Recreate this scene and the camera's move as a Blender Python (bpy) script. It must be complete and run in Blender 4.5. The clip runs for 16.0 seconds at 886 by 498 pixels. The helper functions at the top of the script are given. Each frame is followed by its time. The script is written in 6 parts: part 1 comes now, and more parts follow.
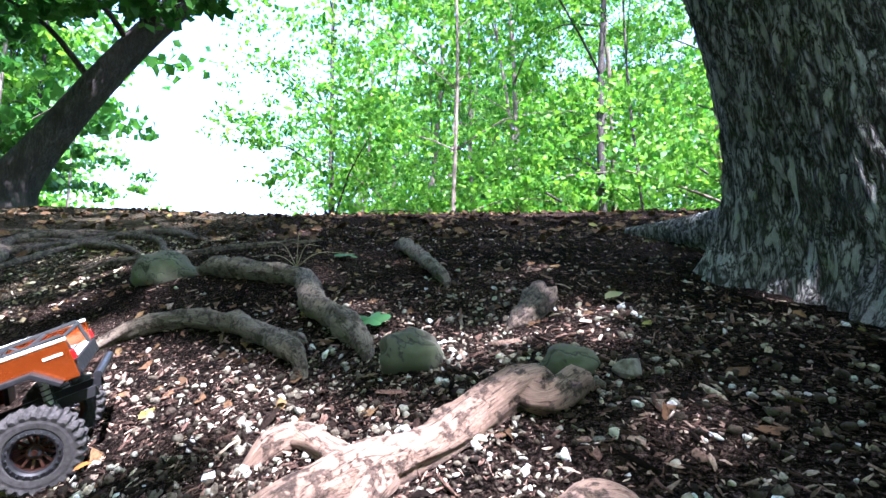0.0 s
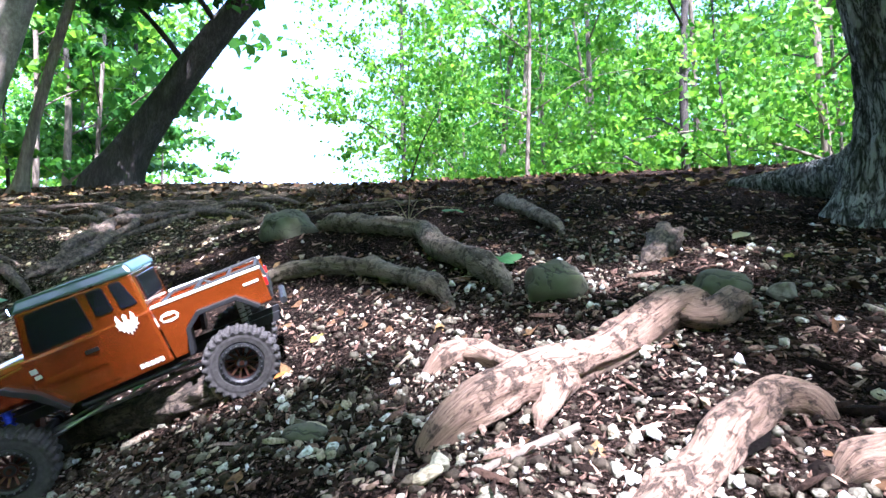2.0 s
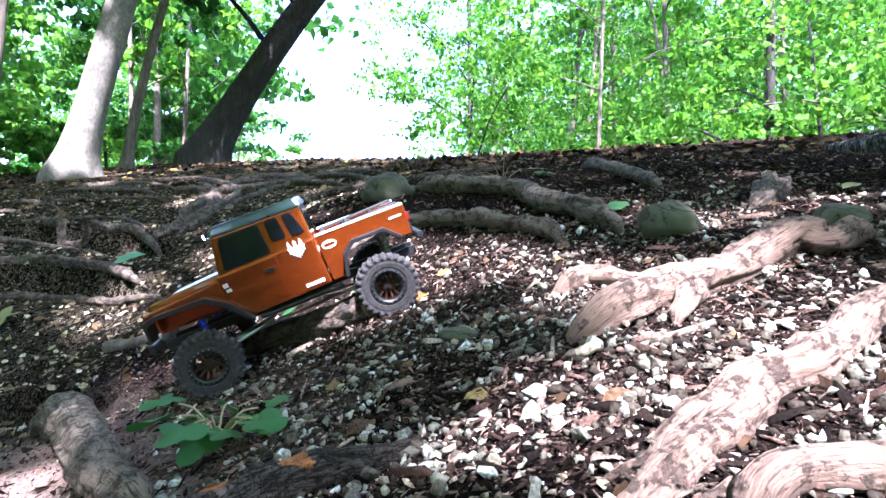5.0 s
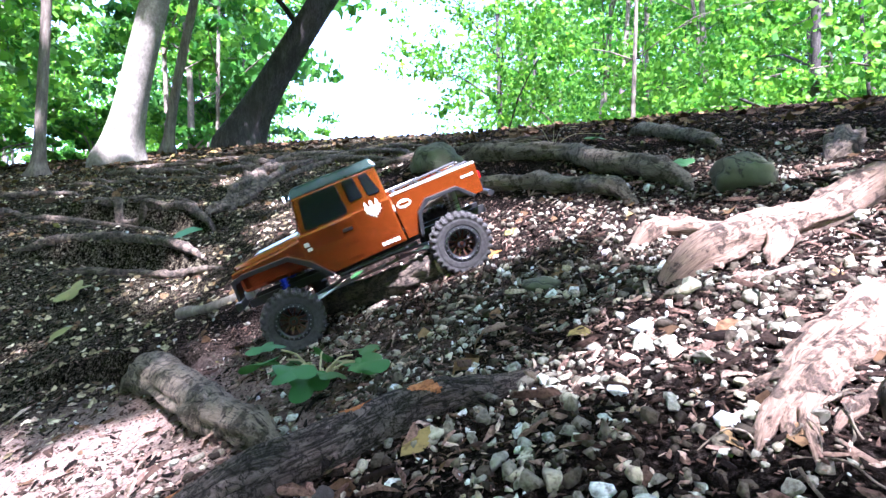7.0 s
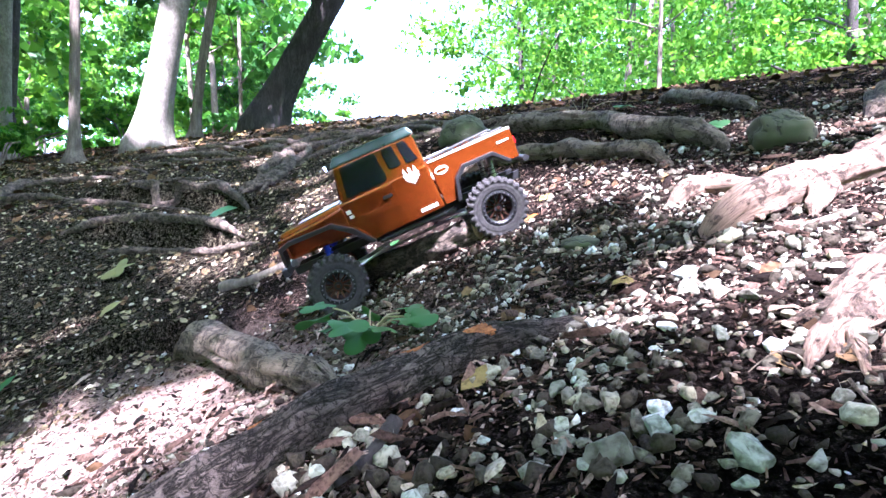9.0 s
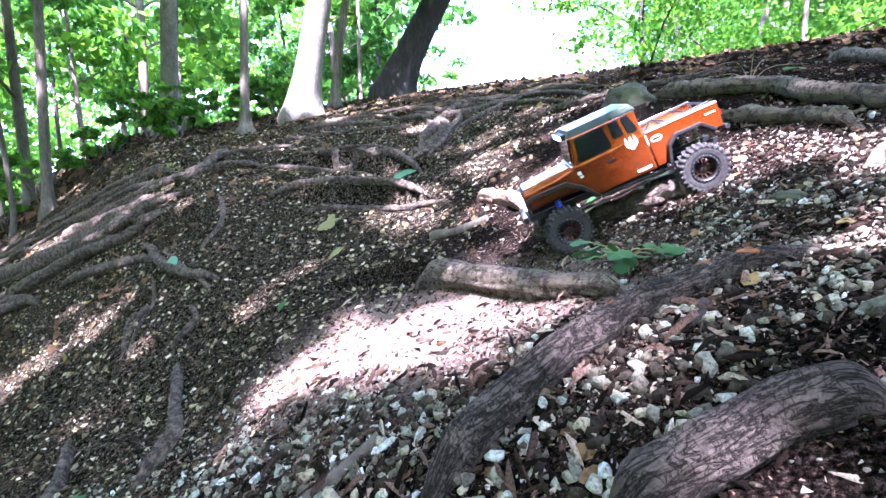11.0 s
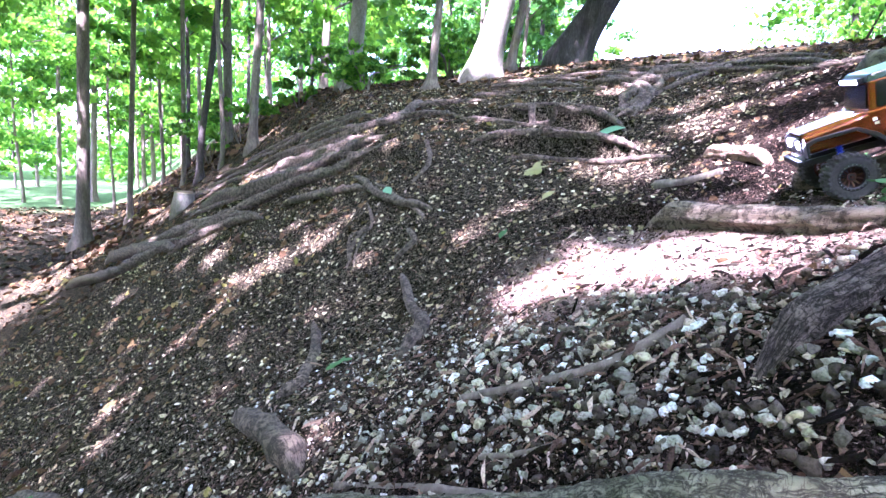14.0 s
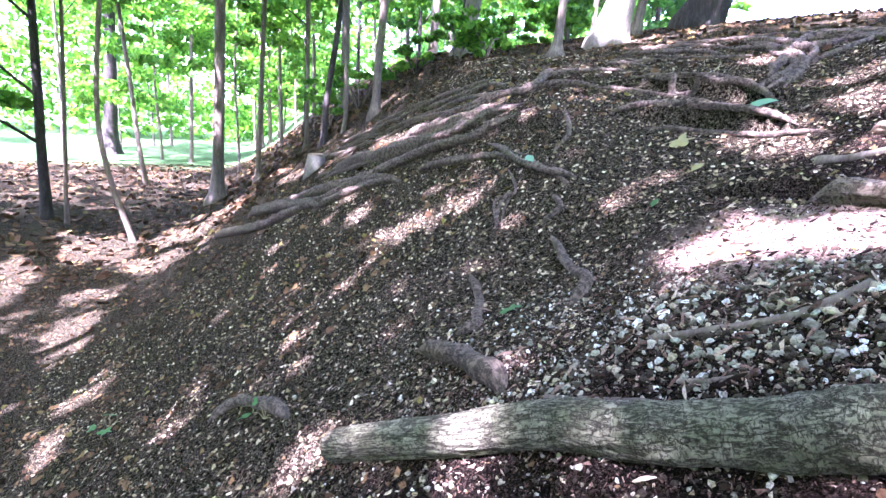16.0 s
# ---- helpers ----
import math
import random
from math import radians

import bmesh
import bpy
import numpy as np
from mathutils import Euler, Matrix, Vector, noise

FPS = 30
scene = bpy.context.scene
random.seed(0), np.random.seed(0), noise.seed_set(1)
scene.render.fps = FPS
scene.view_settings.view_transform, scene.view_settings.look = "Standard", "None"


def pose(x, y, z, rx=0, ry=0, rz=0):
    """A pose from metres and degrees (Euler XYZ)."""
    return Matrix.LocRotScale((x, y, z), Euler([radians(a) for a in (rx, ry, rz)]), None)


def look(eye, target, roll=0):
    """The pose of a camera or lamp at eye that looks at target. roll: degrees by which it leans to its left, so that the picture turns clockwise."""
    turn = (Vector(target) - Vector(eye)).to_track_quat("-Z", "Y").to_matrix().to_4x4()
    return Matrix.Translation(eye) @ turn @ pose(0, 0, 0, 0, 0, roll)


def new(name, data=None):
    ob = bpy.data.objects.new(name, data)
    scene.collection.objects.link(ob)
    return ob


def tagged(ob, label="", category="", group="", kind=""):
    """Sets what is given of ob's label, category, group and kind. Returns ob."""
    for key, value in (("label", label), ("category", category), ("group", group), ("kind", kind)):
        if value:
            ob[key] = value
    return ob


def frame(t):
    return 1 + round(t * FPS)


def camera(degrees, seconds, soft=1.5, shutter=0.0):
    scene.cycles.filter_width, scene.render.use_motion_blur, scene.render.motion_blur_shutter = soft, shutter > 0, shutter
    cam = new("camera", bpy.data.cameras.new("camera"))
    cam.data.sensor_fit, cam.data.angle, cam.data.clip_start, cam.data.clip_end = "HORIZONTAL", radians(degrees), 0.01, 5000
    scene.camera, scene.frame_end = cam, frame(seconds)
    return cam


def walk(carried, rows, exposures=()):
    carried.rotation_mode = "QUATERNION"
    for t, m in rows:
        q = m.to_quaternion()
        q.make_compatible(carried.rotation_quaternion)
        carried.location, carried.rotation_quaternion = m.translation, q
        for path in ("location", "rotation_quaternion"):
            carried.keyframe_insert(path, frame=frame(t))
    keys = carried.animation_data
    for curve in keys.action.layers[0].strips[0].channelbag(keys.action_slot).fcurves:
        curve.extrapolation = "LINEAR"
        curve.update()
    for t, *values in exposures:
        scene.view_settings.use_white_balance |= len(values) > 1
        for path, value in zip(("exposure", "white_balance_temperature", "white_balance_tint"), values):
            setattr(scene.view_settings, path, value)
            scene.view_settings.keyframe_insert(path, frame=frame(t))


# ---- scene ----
cam = camera(79.1, 16.0)
# seconds, eye, yaw to the left, pitch up, lean to the left
ROWS = [
    (0, (0.0640, 0.0478, 0.0263), 5.34, 7.41, -0.43),
    (0.5, (0.0338, 0.0664, 0.0007), 6.98, 6.97, -0.39),
    (1, (0.0130, 0.0504, -0.0134), 8.69, 6.28, -0.61),
    (1.5, (-0.0316, 0.0157, -0.0308), 10.55, 5.59, -0.70),
    (2, (-0.0656, -0.0242, -0.0434), 12.73, 4.39, -0.73),
    (2.5, (-0.0872, -0.0678, -0.0549), 15.04, 3.01, -0.66),
    (3, (-0.0903, -0.1239, -0.0534), 16.38, 2.38, -0.82),
    (3.2, (-0.0906, -0.1389, -0.0788), 16.45, 2.32, -0.78),
    (5.3, (-0.1651, -0.1580, -0.1381), 19.77, 2.37, -0.00),
    (5.5, (-0.1728, -0.1594, -0.1426), 19.79, 1.81, -0.45),
    (6, (-0.1989, -0.1760, -0.1530), 20.65, 1.29, -0.69),
    (6.5, (-0.2116, -0.1938, -0.1710), 21.53, 0.81, -0.61),
    (7, (-0.2284, -0.2052, -0.1768), 22.45, 0.23, -0.76),
    (7.5, (-0.2416, -0.2238, -0.1911), 23.29, -0.47, -0.91),
    (8, (-0.2428, -0.2362, -0.1943), 23.95, -1.08, -1.40),
    (8.5, (-0.2439, -0.2446, -0.1989), 24.28, -1.47, -1.73),
    (9, (-0.2455, -0.2445, -0.2067), 24.93, -1.83, -1.89),
    (9.5, (-0.2609, -0.2827, -0.1980), 27.62, -2.65, -2.07),
    (10, (-0.3131, -0.4396, -0.2089), 31.05, -3.71, -2.06),
    (10.2, (-0.3360, -0.5240, -0.2044), 32.36, -4.40, -2.13),
    (12.3, (-0.3561, -0.7797, -0.2280), 39.50, -6.07, -0.27),
    (12.5, (-0.4014, -0.8211, -0.2309), 40.40, -6.27, 0.20),
    (13, (-0.4224, -0.8921, -0.2624), 43.12, -6.80, 0.92),
    (13.5, (-0.4762, -0.9748, -0.3251), 45.99, -7.23, 2.37),
    (14, (-0.5018, -1.0468, -0.3595), 49.57, -8.29, 3.71),
    (14.5, (-0.4994, -1.1781, -0.3928), 53.11, -9.71, 4.65),
    (15, (-0.4904, -1.3015, -0.3725), 55.75, -10.87, 4.62),
    (15.5, (-0.4808, -1.3734, -0.3647), 57.41, -11.61, 4.68),
    (16, (-0.4467, -1.4568, -0.3502), 59.18, -12.67, 4.49),
]


def aim(eye, yaw, pitch, roll):
    return pose(*eye, 90 + pitch, 0, yaw) @ pose(0, 0, 0, 0, 0, roll)


walk(cam, [(t, aim(e, yaw, pitch, roll)) for t, e, yaw, pitch, roll in ROWS], exposures=[(0.0, 3.65, 5450, 27), (6.0, 3.85, 5350, 29), (10.0, 4.35, 5350, 38), (16.0, 4.9, 5400, 52)])

# ---- light ----
SUN_ELEV, SUN_AZ = 58.0, 150.0   # azimuth clockwise from +y
world = bpy.data.worlds.new("world")
scene.world = world
world.use_nodes = True
nt = world.node_tree
sky = nt.nodes.new("ShaderNodeTexSky")
sky.sky_type, sky.sun_disc = "NISHITA", False
sky.sun_elevation, sky.sun_rotation = radians(SUN_ELEV), radians(SUN_AZ)
sky.dust_density, sky.ozone_density = 2.5, 1.0
nt.links.new(sky.outputs[0], nt.nodes["Background"].inputs[0])
nt.nodes["Background"].inputs[1].default_value = 0.105
SUN_DIR = Vector((math.sin(radians(SUN_AZ)) * math.cos(radians(SUN_ELEV)), math.cos(radians(SUN_AZ)) * math.cos(radians(SUN_ELEV)), math.sin(radians(SUN_ELEV))))
sun = new("sun", bpy.data.lights.new("sun", "SUN"))
sun.data.energy, sun.data.angle, sun.data.color = 2.8, radians(0.6), (1.0, 0.95, 0.88)
sun.matrix_world = look(SUN_DIR * 60, (0, 0, 0))

# ---- materials ----
def material(name, build):
    m = bpy.data.materials.new(name)
    m.use_nodes = True
    build(m.node_tree.nodes, m.node_tree.links, m.node_tree.nodes["Principled BSDF"])
    return m


def ramp(n, l, src, stops):
    r = n.new("ShaderNodeValToRGB")
    e = r.color_ramp.elements
    while len(e) < len(stops):
        e.new(0.5)
    for el, (p, c) in zip(e, stops):
        el.position, el.color = p, (*c, 1)
    l.new(src, r.inputs[0])
    return r.outputs[0]


def noise_tex(n, l, scale, detail=6, rough=0.6, stretch=(1, 1, 1), coord="Object", warp=0.0):
    tc, mp, nz = n.new("ShaderNodeTexCoord"), n.new("ShaderNodeMapping"), n.new("ShaderNodeTexNoise")
    mp.inputs["Scale"].default_value = stretch
    nz.inputs["Scale"].default_value, nz.inputs["Detail"].default_value, nz.inputs["Roughness"].default_value = scale, detail, rough
    nz.inputs["Distortion"].default_value = warp
    l.new(tc.outputs[coord], mp.inputs[0])
    l.new(mp.outputs[0], nz.inputs[0])
    return nz.outputs[0]


def mixed(n, l, fac, a, b, blend="MIX"):
    m = n.new("ShaderNodeMix")
    m.data_type, m.blend_type = "RGBA", blend
    for sock, v in ((m.inputs[0], fac), (m.inputs[6], a), (m.inputs[7], b)):
        if isinstance(v, (int, float)):
            sock.default_value = v
        elif isinstance(v, tuple):
            sock.default_value = (*v, 1)
        else:
            l.new(v, sock)
    return m.outputs[2]


def bump(n, l, b, height, strength, dist=0.01):
    bp = n.new("ShaderNodeBump")
    bp.inputs["Strength"].default_value, bp.inputs["Distance"].default_value = strength, dist
    l.new(height, bp.inputs["Height"])
    l.new(bp.outputs[0], b.inputs["Normal"])


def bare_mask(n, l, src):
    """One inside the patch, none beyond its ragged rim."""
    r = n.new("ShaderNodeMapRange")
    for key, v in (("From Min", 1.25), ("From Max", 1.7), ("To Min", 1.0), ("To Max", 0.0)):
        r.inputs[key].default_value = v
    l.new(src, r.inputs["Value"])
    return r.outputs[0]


def soil_build(n, l, b):
    big = noise_tex(n, l, 2.3, 5)
    mid = noise_tex(n, l, 26, 7, 0.7)
    fine = noise_tex(n, l, 130, 9, 0.8)
    # near-black flecks: dark humus, and the shade between crumbs put into colour
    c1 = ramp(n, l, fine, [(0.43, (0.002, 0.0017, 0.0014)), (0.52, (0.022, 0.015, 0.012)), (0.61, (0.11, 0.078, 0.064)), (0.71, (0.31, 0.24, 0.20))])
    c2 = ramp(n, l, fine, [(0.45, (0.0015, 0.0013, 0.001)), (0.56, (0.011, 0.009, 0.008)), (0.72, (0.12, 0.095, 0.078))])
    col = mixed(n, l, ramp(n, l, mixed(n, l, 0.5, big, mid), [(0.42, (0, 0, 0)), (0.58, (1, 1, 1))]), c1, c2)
    # paler bare earth in a ragged oval below the curved root
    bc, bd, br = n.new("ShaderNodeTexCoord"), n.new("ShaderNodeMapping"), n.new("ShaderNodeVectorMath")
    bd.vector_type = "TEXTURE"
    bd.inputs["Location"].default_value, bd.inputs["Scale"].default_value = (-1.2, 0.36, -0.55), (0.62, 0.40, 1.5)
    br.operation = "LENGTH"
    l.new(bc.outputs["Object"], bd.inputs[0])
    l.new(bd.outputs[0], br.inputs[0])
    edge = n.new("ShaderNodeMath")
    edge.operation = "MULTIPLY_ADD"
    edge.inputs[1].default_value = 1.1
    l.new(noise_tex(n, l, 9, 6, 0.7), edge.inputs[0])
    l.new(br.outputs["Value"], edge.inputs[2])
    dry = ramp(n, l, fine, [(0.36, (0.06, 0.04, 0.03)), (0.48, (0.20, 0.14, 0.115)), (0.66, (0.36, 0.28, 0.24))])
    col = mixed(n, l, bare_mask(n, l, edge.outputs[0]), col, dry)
    # lighter leaf mould down the flank
    fc, fs, fm = n.new("ShaderNodeTexCoord"), n.new("ShaderNodeSeparateXYZ"), n.new("ShaderNodeMath")
    l.new(fc.outputs["Object"], fs.inputs[0])
    fm.operation = "MULTIPLY_ADD"
    fm.inputs[1].default_value = 0.8
    l.new(mixed(n, l, 0.5, big, mid), fm.inputs[0])
    l.new(fs.outputs[0], fm.inputs[2])
    fr = n.new("ShaderNodeMapRange")
    for key, v in (("From Min", -1.6), ("From Max", -1.1), ("To Min", 0.85), ("To Max", 0.0)):
        fr.inputs[key].default_value = v
    l.new(fm.outputs[0], fr.inputs["Value"])
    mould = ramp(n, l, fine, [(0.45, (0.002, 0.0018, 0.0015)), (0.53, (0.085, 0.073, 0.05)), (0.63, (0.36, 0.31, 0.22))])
    # shade in the gaps between lumps, painted near-black by noise
    gap_shade = ramp(n, l, noise_tex(n, l, 48, 6, 0.7), [(0.43, (0.05, 0.045, 0.04)), (0.56, (1, 1, 1))])
    mould = mixed(n, l, 1.0, mould, gap_shade, "MULTIPLY")
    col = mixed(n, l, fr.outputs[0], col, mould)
    # grass on the far lawn
    tc, sp = n.new("ShaderNodeTexCoord"), n.new("ShaderNodeSeparateXYZ")
    l.new(tc.outputs["Object"], sp.inputs[0])
    far = n.new("ShaderNodeMath")
    far.operation = "MULTIPLY_ADD"
    far.inputs[1].default_value, far.inputs[2].default_value = -0.12, -4.0
    l.new(sp.outputs[0], far.inputs[0])
    wob = n.new("ShaderNodeMath")
    wob.operation = "ADD"
    l.new(far.outputs[0], wob.inputs[0])
    l.new(noise_tex(n, l, 0.25, 4), wob.inputs[1])
    grass = ramp(n, l, noise_tex(n, l, 3.0, 8, 0.7), [(0.3, (0.035, 0.075, 0.03)), (0.7, (0.09, 0.16, 0.065))])
    col = mixed(n, l, ramp(n, l, wob.outputs[0], [(0.3, (0, 0, 0)), (0.7, (1, 1, 1))]), col, grass)
    l.new(col, b.inputs["Base Color"])
    b.inputs["Roughness"].default_value = 0.95
    b.inputs["Specular IOR Level"].default_value = 0.0
    bump(n, l, b, mixed(n, l, 0.45, mid, fine), 1.0, 0.016)


def bark_build(dark, mid, light, scale=14, stretch=(1, 1, 0.22), strength=0.8, dist=0.02):
    def build(n, l, b):
        f = noise_tex(n, l, scale, 9, 0.7, stretch, warp=0.5)
        h = noise_tex(n, l, scale * 4.5, 8, 0.75, stretch)
        g = noise_tex(n, l, 2.2, 5)
        mx = n.new("ShaderNodeMath")
        mx.operation = "MULTIPLY_ADD"
        mx.inputs[1].default_value = 0.55
        l.new(h, mx.inputs[0])
        half = n.new("ShaderNodeMath")
        half.operation = "MULTIPLY"
        half.inputs[1].default_value = 0.5
        l.new(f, half.inputs[0])
        l.new(half.outputs[0], mx.inputs[2])
        col = ramp(n, l, mx.outputs[0], [(0.38, dark), (0.52, mid), (0.66, light)])
        col = mixed(n, l, ramp(n, l, g, [(0.42, (0, 0, 0)), (0.7, (0.55, 0.55, 0.55))]), col, tuple(0.5 * a for a in mid))
        l.new(col, b.inputs["Base Color"])
        b.inputs["Roughness"].default_value = 0.9
        b.inputs["Specular IOR Level"].default_value = 0.25
        bump(n, l, b, mx.outputs[0], strength, dist)
    return build


def root_build(bark_lo, bark_hi, bare_lo, bare_hi, peel):
    """Root: long fibres of bare wood under flaking bark; u runs round it, v along it, in metres."""
    def build(n, l, b):
        grain = noise_tex(n, l, 420, 8, 0.75, (1, 0.10, 1), "UV", 0.6)
        crack = noise_tex(n, l, 150, 6, 0.7, (1, 0.13, 1), "UV", 1.2)
        lumps = noise_tex(n, l, 38, 7, 0.75)
        bare = ramp(n, l, grain, [(0.33, bare_lo), (0.66, bare_hi)])
        bark = ramp(n, l, noise_tex(n, l, 170, 8, 0.8, (1, 0.35, 1), "UV"), [(0.36, bark_lo), (0.66, bark_hi)])
        mask = ramp(n, l, lumps, [(peel - 0.03, (0, 0, 0)), (peel + 0.03, (1, 1, 1))])
        col = mixed(n, l, mask, bare, bark)
        slit = ramp(n, l, crack, [(0.34, (0.14, 0.12, 0.11)), (0.46, (1, 1, 1))])
        l.new(mixed(n, l, 1.0, col, slit, "MULTIPLY"), b.inputs["Base Color"])
        b.inputs["Roughness"].default_value = 0.85
        b.inputs["Specular IOR Level"].default_value = 0.3
        bump(n, l, b, mixed(n, l, 0.5, mixed(n, l, 0.5, grain, crack), mixed(n, l, 0.5, mask, lumps)), 1.0, 0.013)
    return build


def plate_build(dark, mid, light, scale, stretch, moss=0.0, strength=1.0, dist=0.02, width=0.16):
    """Bark broken into plates by a net of dark cracks."""
    def build(n, l, b):
        fine = noise_tex(n, l, scale * 3.2, 9, 0.78, stretch)

        def furrow(sc, w):
            m = n.new("ShaderNodeMath")
            m.operation = "SUBTRACT"
            m.inputs[1].default_value = 0.5
            l.new(noise_tex(n, l, sc, 4, 0.6, stretch, warp=0.3), m.inputs[0])
            a = n.new("ShaderNodeMath")
            a.operation = "ABSOLUTE"
            l.new(m.outputs[0], a.inputs[0])
            return ramp(n, l, a.outputs[0], [(0.0, (0, 0, 0)), (w, (1, 1, 1))])
        crack = mixed(n, l, 1.0, furrow(scale * 0.55, width), furrow(scale * 1.1, width * 0.8), "MULTIPLY")
        face = ramp(n, l, fine, [(0.3, mid), (0.7, light)])
        if moss:
            green = ramp(n, l, noise_tex(n, l, 7, 6), [(0.45, (0, 0, 0)), (0.62, (moss,) * 3)])
            face = mixed(n, l, green, face, (0.075, 0.10, 0.045))
        col = mixed(n, l, crack, dark, face)
        l.new(col, b.inputs["Base Color"])
        b.inputs["Roughness"].default_value = 0.92
        b.inputs["Specular IOR Level"].default_value = 0.2
        hm = mixed(n, l, 0.3, crack, fine)
        bump(n, l, b, hm, strength, dist)
    return build


def log_build(dark, mid, light, scale, moss):
    """Bark in long uneven plates; u runs round the log, v along it, in metres."""
    def build(n, l, b):
        def net(sc, stretch, w):
            m, a = n.new("ShaderNodeMath"), n.new("ShaderNodeMath")
            m.operation, a.operation = "SUBTRACT", "ABSOLUTE"
            m.inputs[1].default_value = 0.5
            l.new(noise_tex(n, l, sc, 5, 0.62, stretch, "UV", 0.7), m.inputs[0])
            l.new(m.outputs[0], a.inputs[0])
            return ramp(n, l, a.outputs[0], [(0.0, (0, 0, 0)), (w, (1, 1, 1))])
        fine = noise_tex(n, l, scale * 4.2, 9, 0.8, (1, 0.5, 1), "UV")
        broad = noise_tex(n, l, scale * 0.22, 6, 0.7)
        plates = mixed(n, l, 1.0, net(scale, (1, 0.22, 1), 0.07), net(scale * 0.9, (0.6, 0.9, 1), 0.035), "MULTIPLY")
        face = ramp(n, l, fine, [(0.34, mid), (0.66, light)])
        face = mixed(n, l, ramp(n, l, broad, [(0.42, (0, 0, 0)), (0.62, (0.75, 0.75, 0.75))]), face, tuple(0.55 * c for c in mid))
        if moss:
            face = mixed(n, l, ramp(n, l, noise_tex(n, l, 9, 7, 0.7), [(0.42, (0, 0, 0)), (0.6, (moss,) * 3)]), face, (0.085, 0.105, 0.05))
        l.new(mixed(n, l, plates, dark, face), b.inputs["Base Color"])
        b.inputs["Roughness"].default_value = 0.92
        b.inputs["Specular IOR Level"].default_value = 0.2
        bump(n, l, b, mixed(n, l, 0.5, plates, fine), 1.0, 0.009)
    return build


def plain_build(col, rough=0.5, metal=0.0, coat=0.0, grain=0.08, scale=60, spec=0.5):
    def build(n, l, b):
        f = noise_tex(n, l, scale, 5)
        lo, hi = tuple(c * (1 - 3 * grain) for c in col), tuple(min(1, c * (1 + 3 * grain)) for c in col)
        l.new(ramp(n, l, f, [(0.25, lo), (0.75, hi)]), b.inputs["Base Color"])
        l.new(ramp(n, l, f, [(0.2, (rough * 0.8,) * 3), (0.8, (min(1, rough * 1.25),) * 3)]), b.inputs["Roughness"])
        b.inputs["Metallic"].default_value, b.inputs["Coat Weight"].default_value = metal, coat
        b.inputs["Coat Roughness"].default_value = 0.06
        b.inputs["Specular IOR Level"].default_value = spec
    return build


def leaf_build(a, c, trans=0.55):
    def build(n, l, b):
        g = n.new("ShaderNodeNewGeometry")
        col = ramp(n, l, g.outputs["Random Per Island"], [(0.0, a), (1.0, c)])
        l.new(col, b.inputs["Base Color"])
        b.inputs["Roughness"].default_value = 0.5
        b.inputs["Specular IOR Level"].default_value = 0.35
        t, mx = n.new("ShaderNodeBsdfTranslucent"), n.new("ShaderNodeMixShader")
        l.new(mixed(n, l, 1.0, col, (1.0, 1.0, 0.55), "MULTIPLY"), t.inputs[0])
        mx.inputs[0].default_value = trans
        l.new(b.outputs[0], mx.inputs[1])
        l.new(t.outputs[0], mx.inputs[2])
        l.new(mx.outputs[0], n["Material Output"].inputs[0])
    return build


def random_build(stops, rough=0.8, scale=70, island=True, bumpy=0.4):
    def build(n, l, b):
        src = n.new("ShaderNodeNewGeometry").outputs["Random Per Island"] if island else n.new("ShaderNodeObjectInfo").outputs["Random"]
        col = ramp(n, l, src, [(p, tuple(min(0.82, 1.5 * v ** 1.3) for v in c)) for p, c in stops])
        f = noise_tex(n, l, scale, 6)
        col = mixed(n, l, 0.9, col, ramp(n, l, f, [(0.32, (0.22, 0.20, 0.18)), (0.56, (1, 1, 1))]), "MULTIPLY")
        l.new(col, b.inputs["Base Color"])
        b.inputs["Roughness"].default_value = rough
        b.inputs["Specular IOR Level"].default_value = 0.08
        bump(n, l, b, f, bumpy, 0.004)
    return build


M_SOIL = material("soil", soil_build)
M_BIGBARK = material("ridged_bark", plate_build((0.028, 0.025, 0.023), (0.27, 0.252, 0.235), (0.56, 0.535, 0.50), 42, (1, 1, 0.22), 0.0, 1.0, 0.03, 0.075))
M_BEECH = material("smooth_bark", bark_build((0.09, 0.08, 0.066), (0.21, 0.187, 0.155), (0.36, 0.325, 0.275), 9, (1, 1, 0.6), 0.5))
M_DARKBARK = material("dark_bark", bark_build((0.012, 0.011, 0.010), (0.05, 0.043, 0.04), (0.12, 0.105, 0.10), 14))
M_THINBARK = material("thin_bark", bark_build((0.06, 0.05, 0.04), (0.16, 0.13, 0.105), (0.30, 0.26, 0.21), 10))
M_ROOT = material("root_wood", root_build((0.028, 0.019, 0.014), (0.15, 0.10, 0.072), (0.12, 0.074, 0.052), (0.36, 0.245, 0.178), 0.56))
M_ROOTMID = material("weathered_root", root_build((0.03, 0.023, 0.016), (0.13, 0.10, 0.072), (0.12, 0.09, 0.065), (0.29, 0.235, 0.175), 0.52))
M_ROOTDARK = material("root_bark", root_build((0.02, 0.015, 0.012), (0.10, 0.076, 0.06), (0.10, 0.072, 0.054), (0.24, 0.185, 0.14), 0.50))
M_LOG = material("log_bark", log_build((0.016, 0.012, 0.010), (0.105, 0.08, 0.068), (0.29, 0.225, 0.195), 90, 0.0))
M_MOSSLOG = material("mossy_log_bark", log_build((0.03, 0.027, 0.018), (0.20, 0.19, 0.125), (0.46, 0.44, 0.32), 58, 0.65))
M_CUT = material("cut_wood", bark_build((0.14, 0.10, 0.06), (0.30, 0.22, 0.14), (0.42, 0.33, 0.22), 40, (1, 1, 1), 0.3, 0.004))
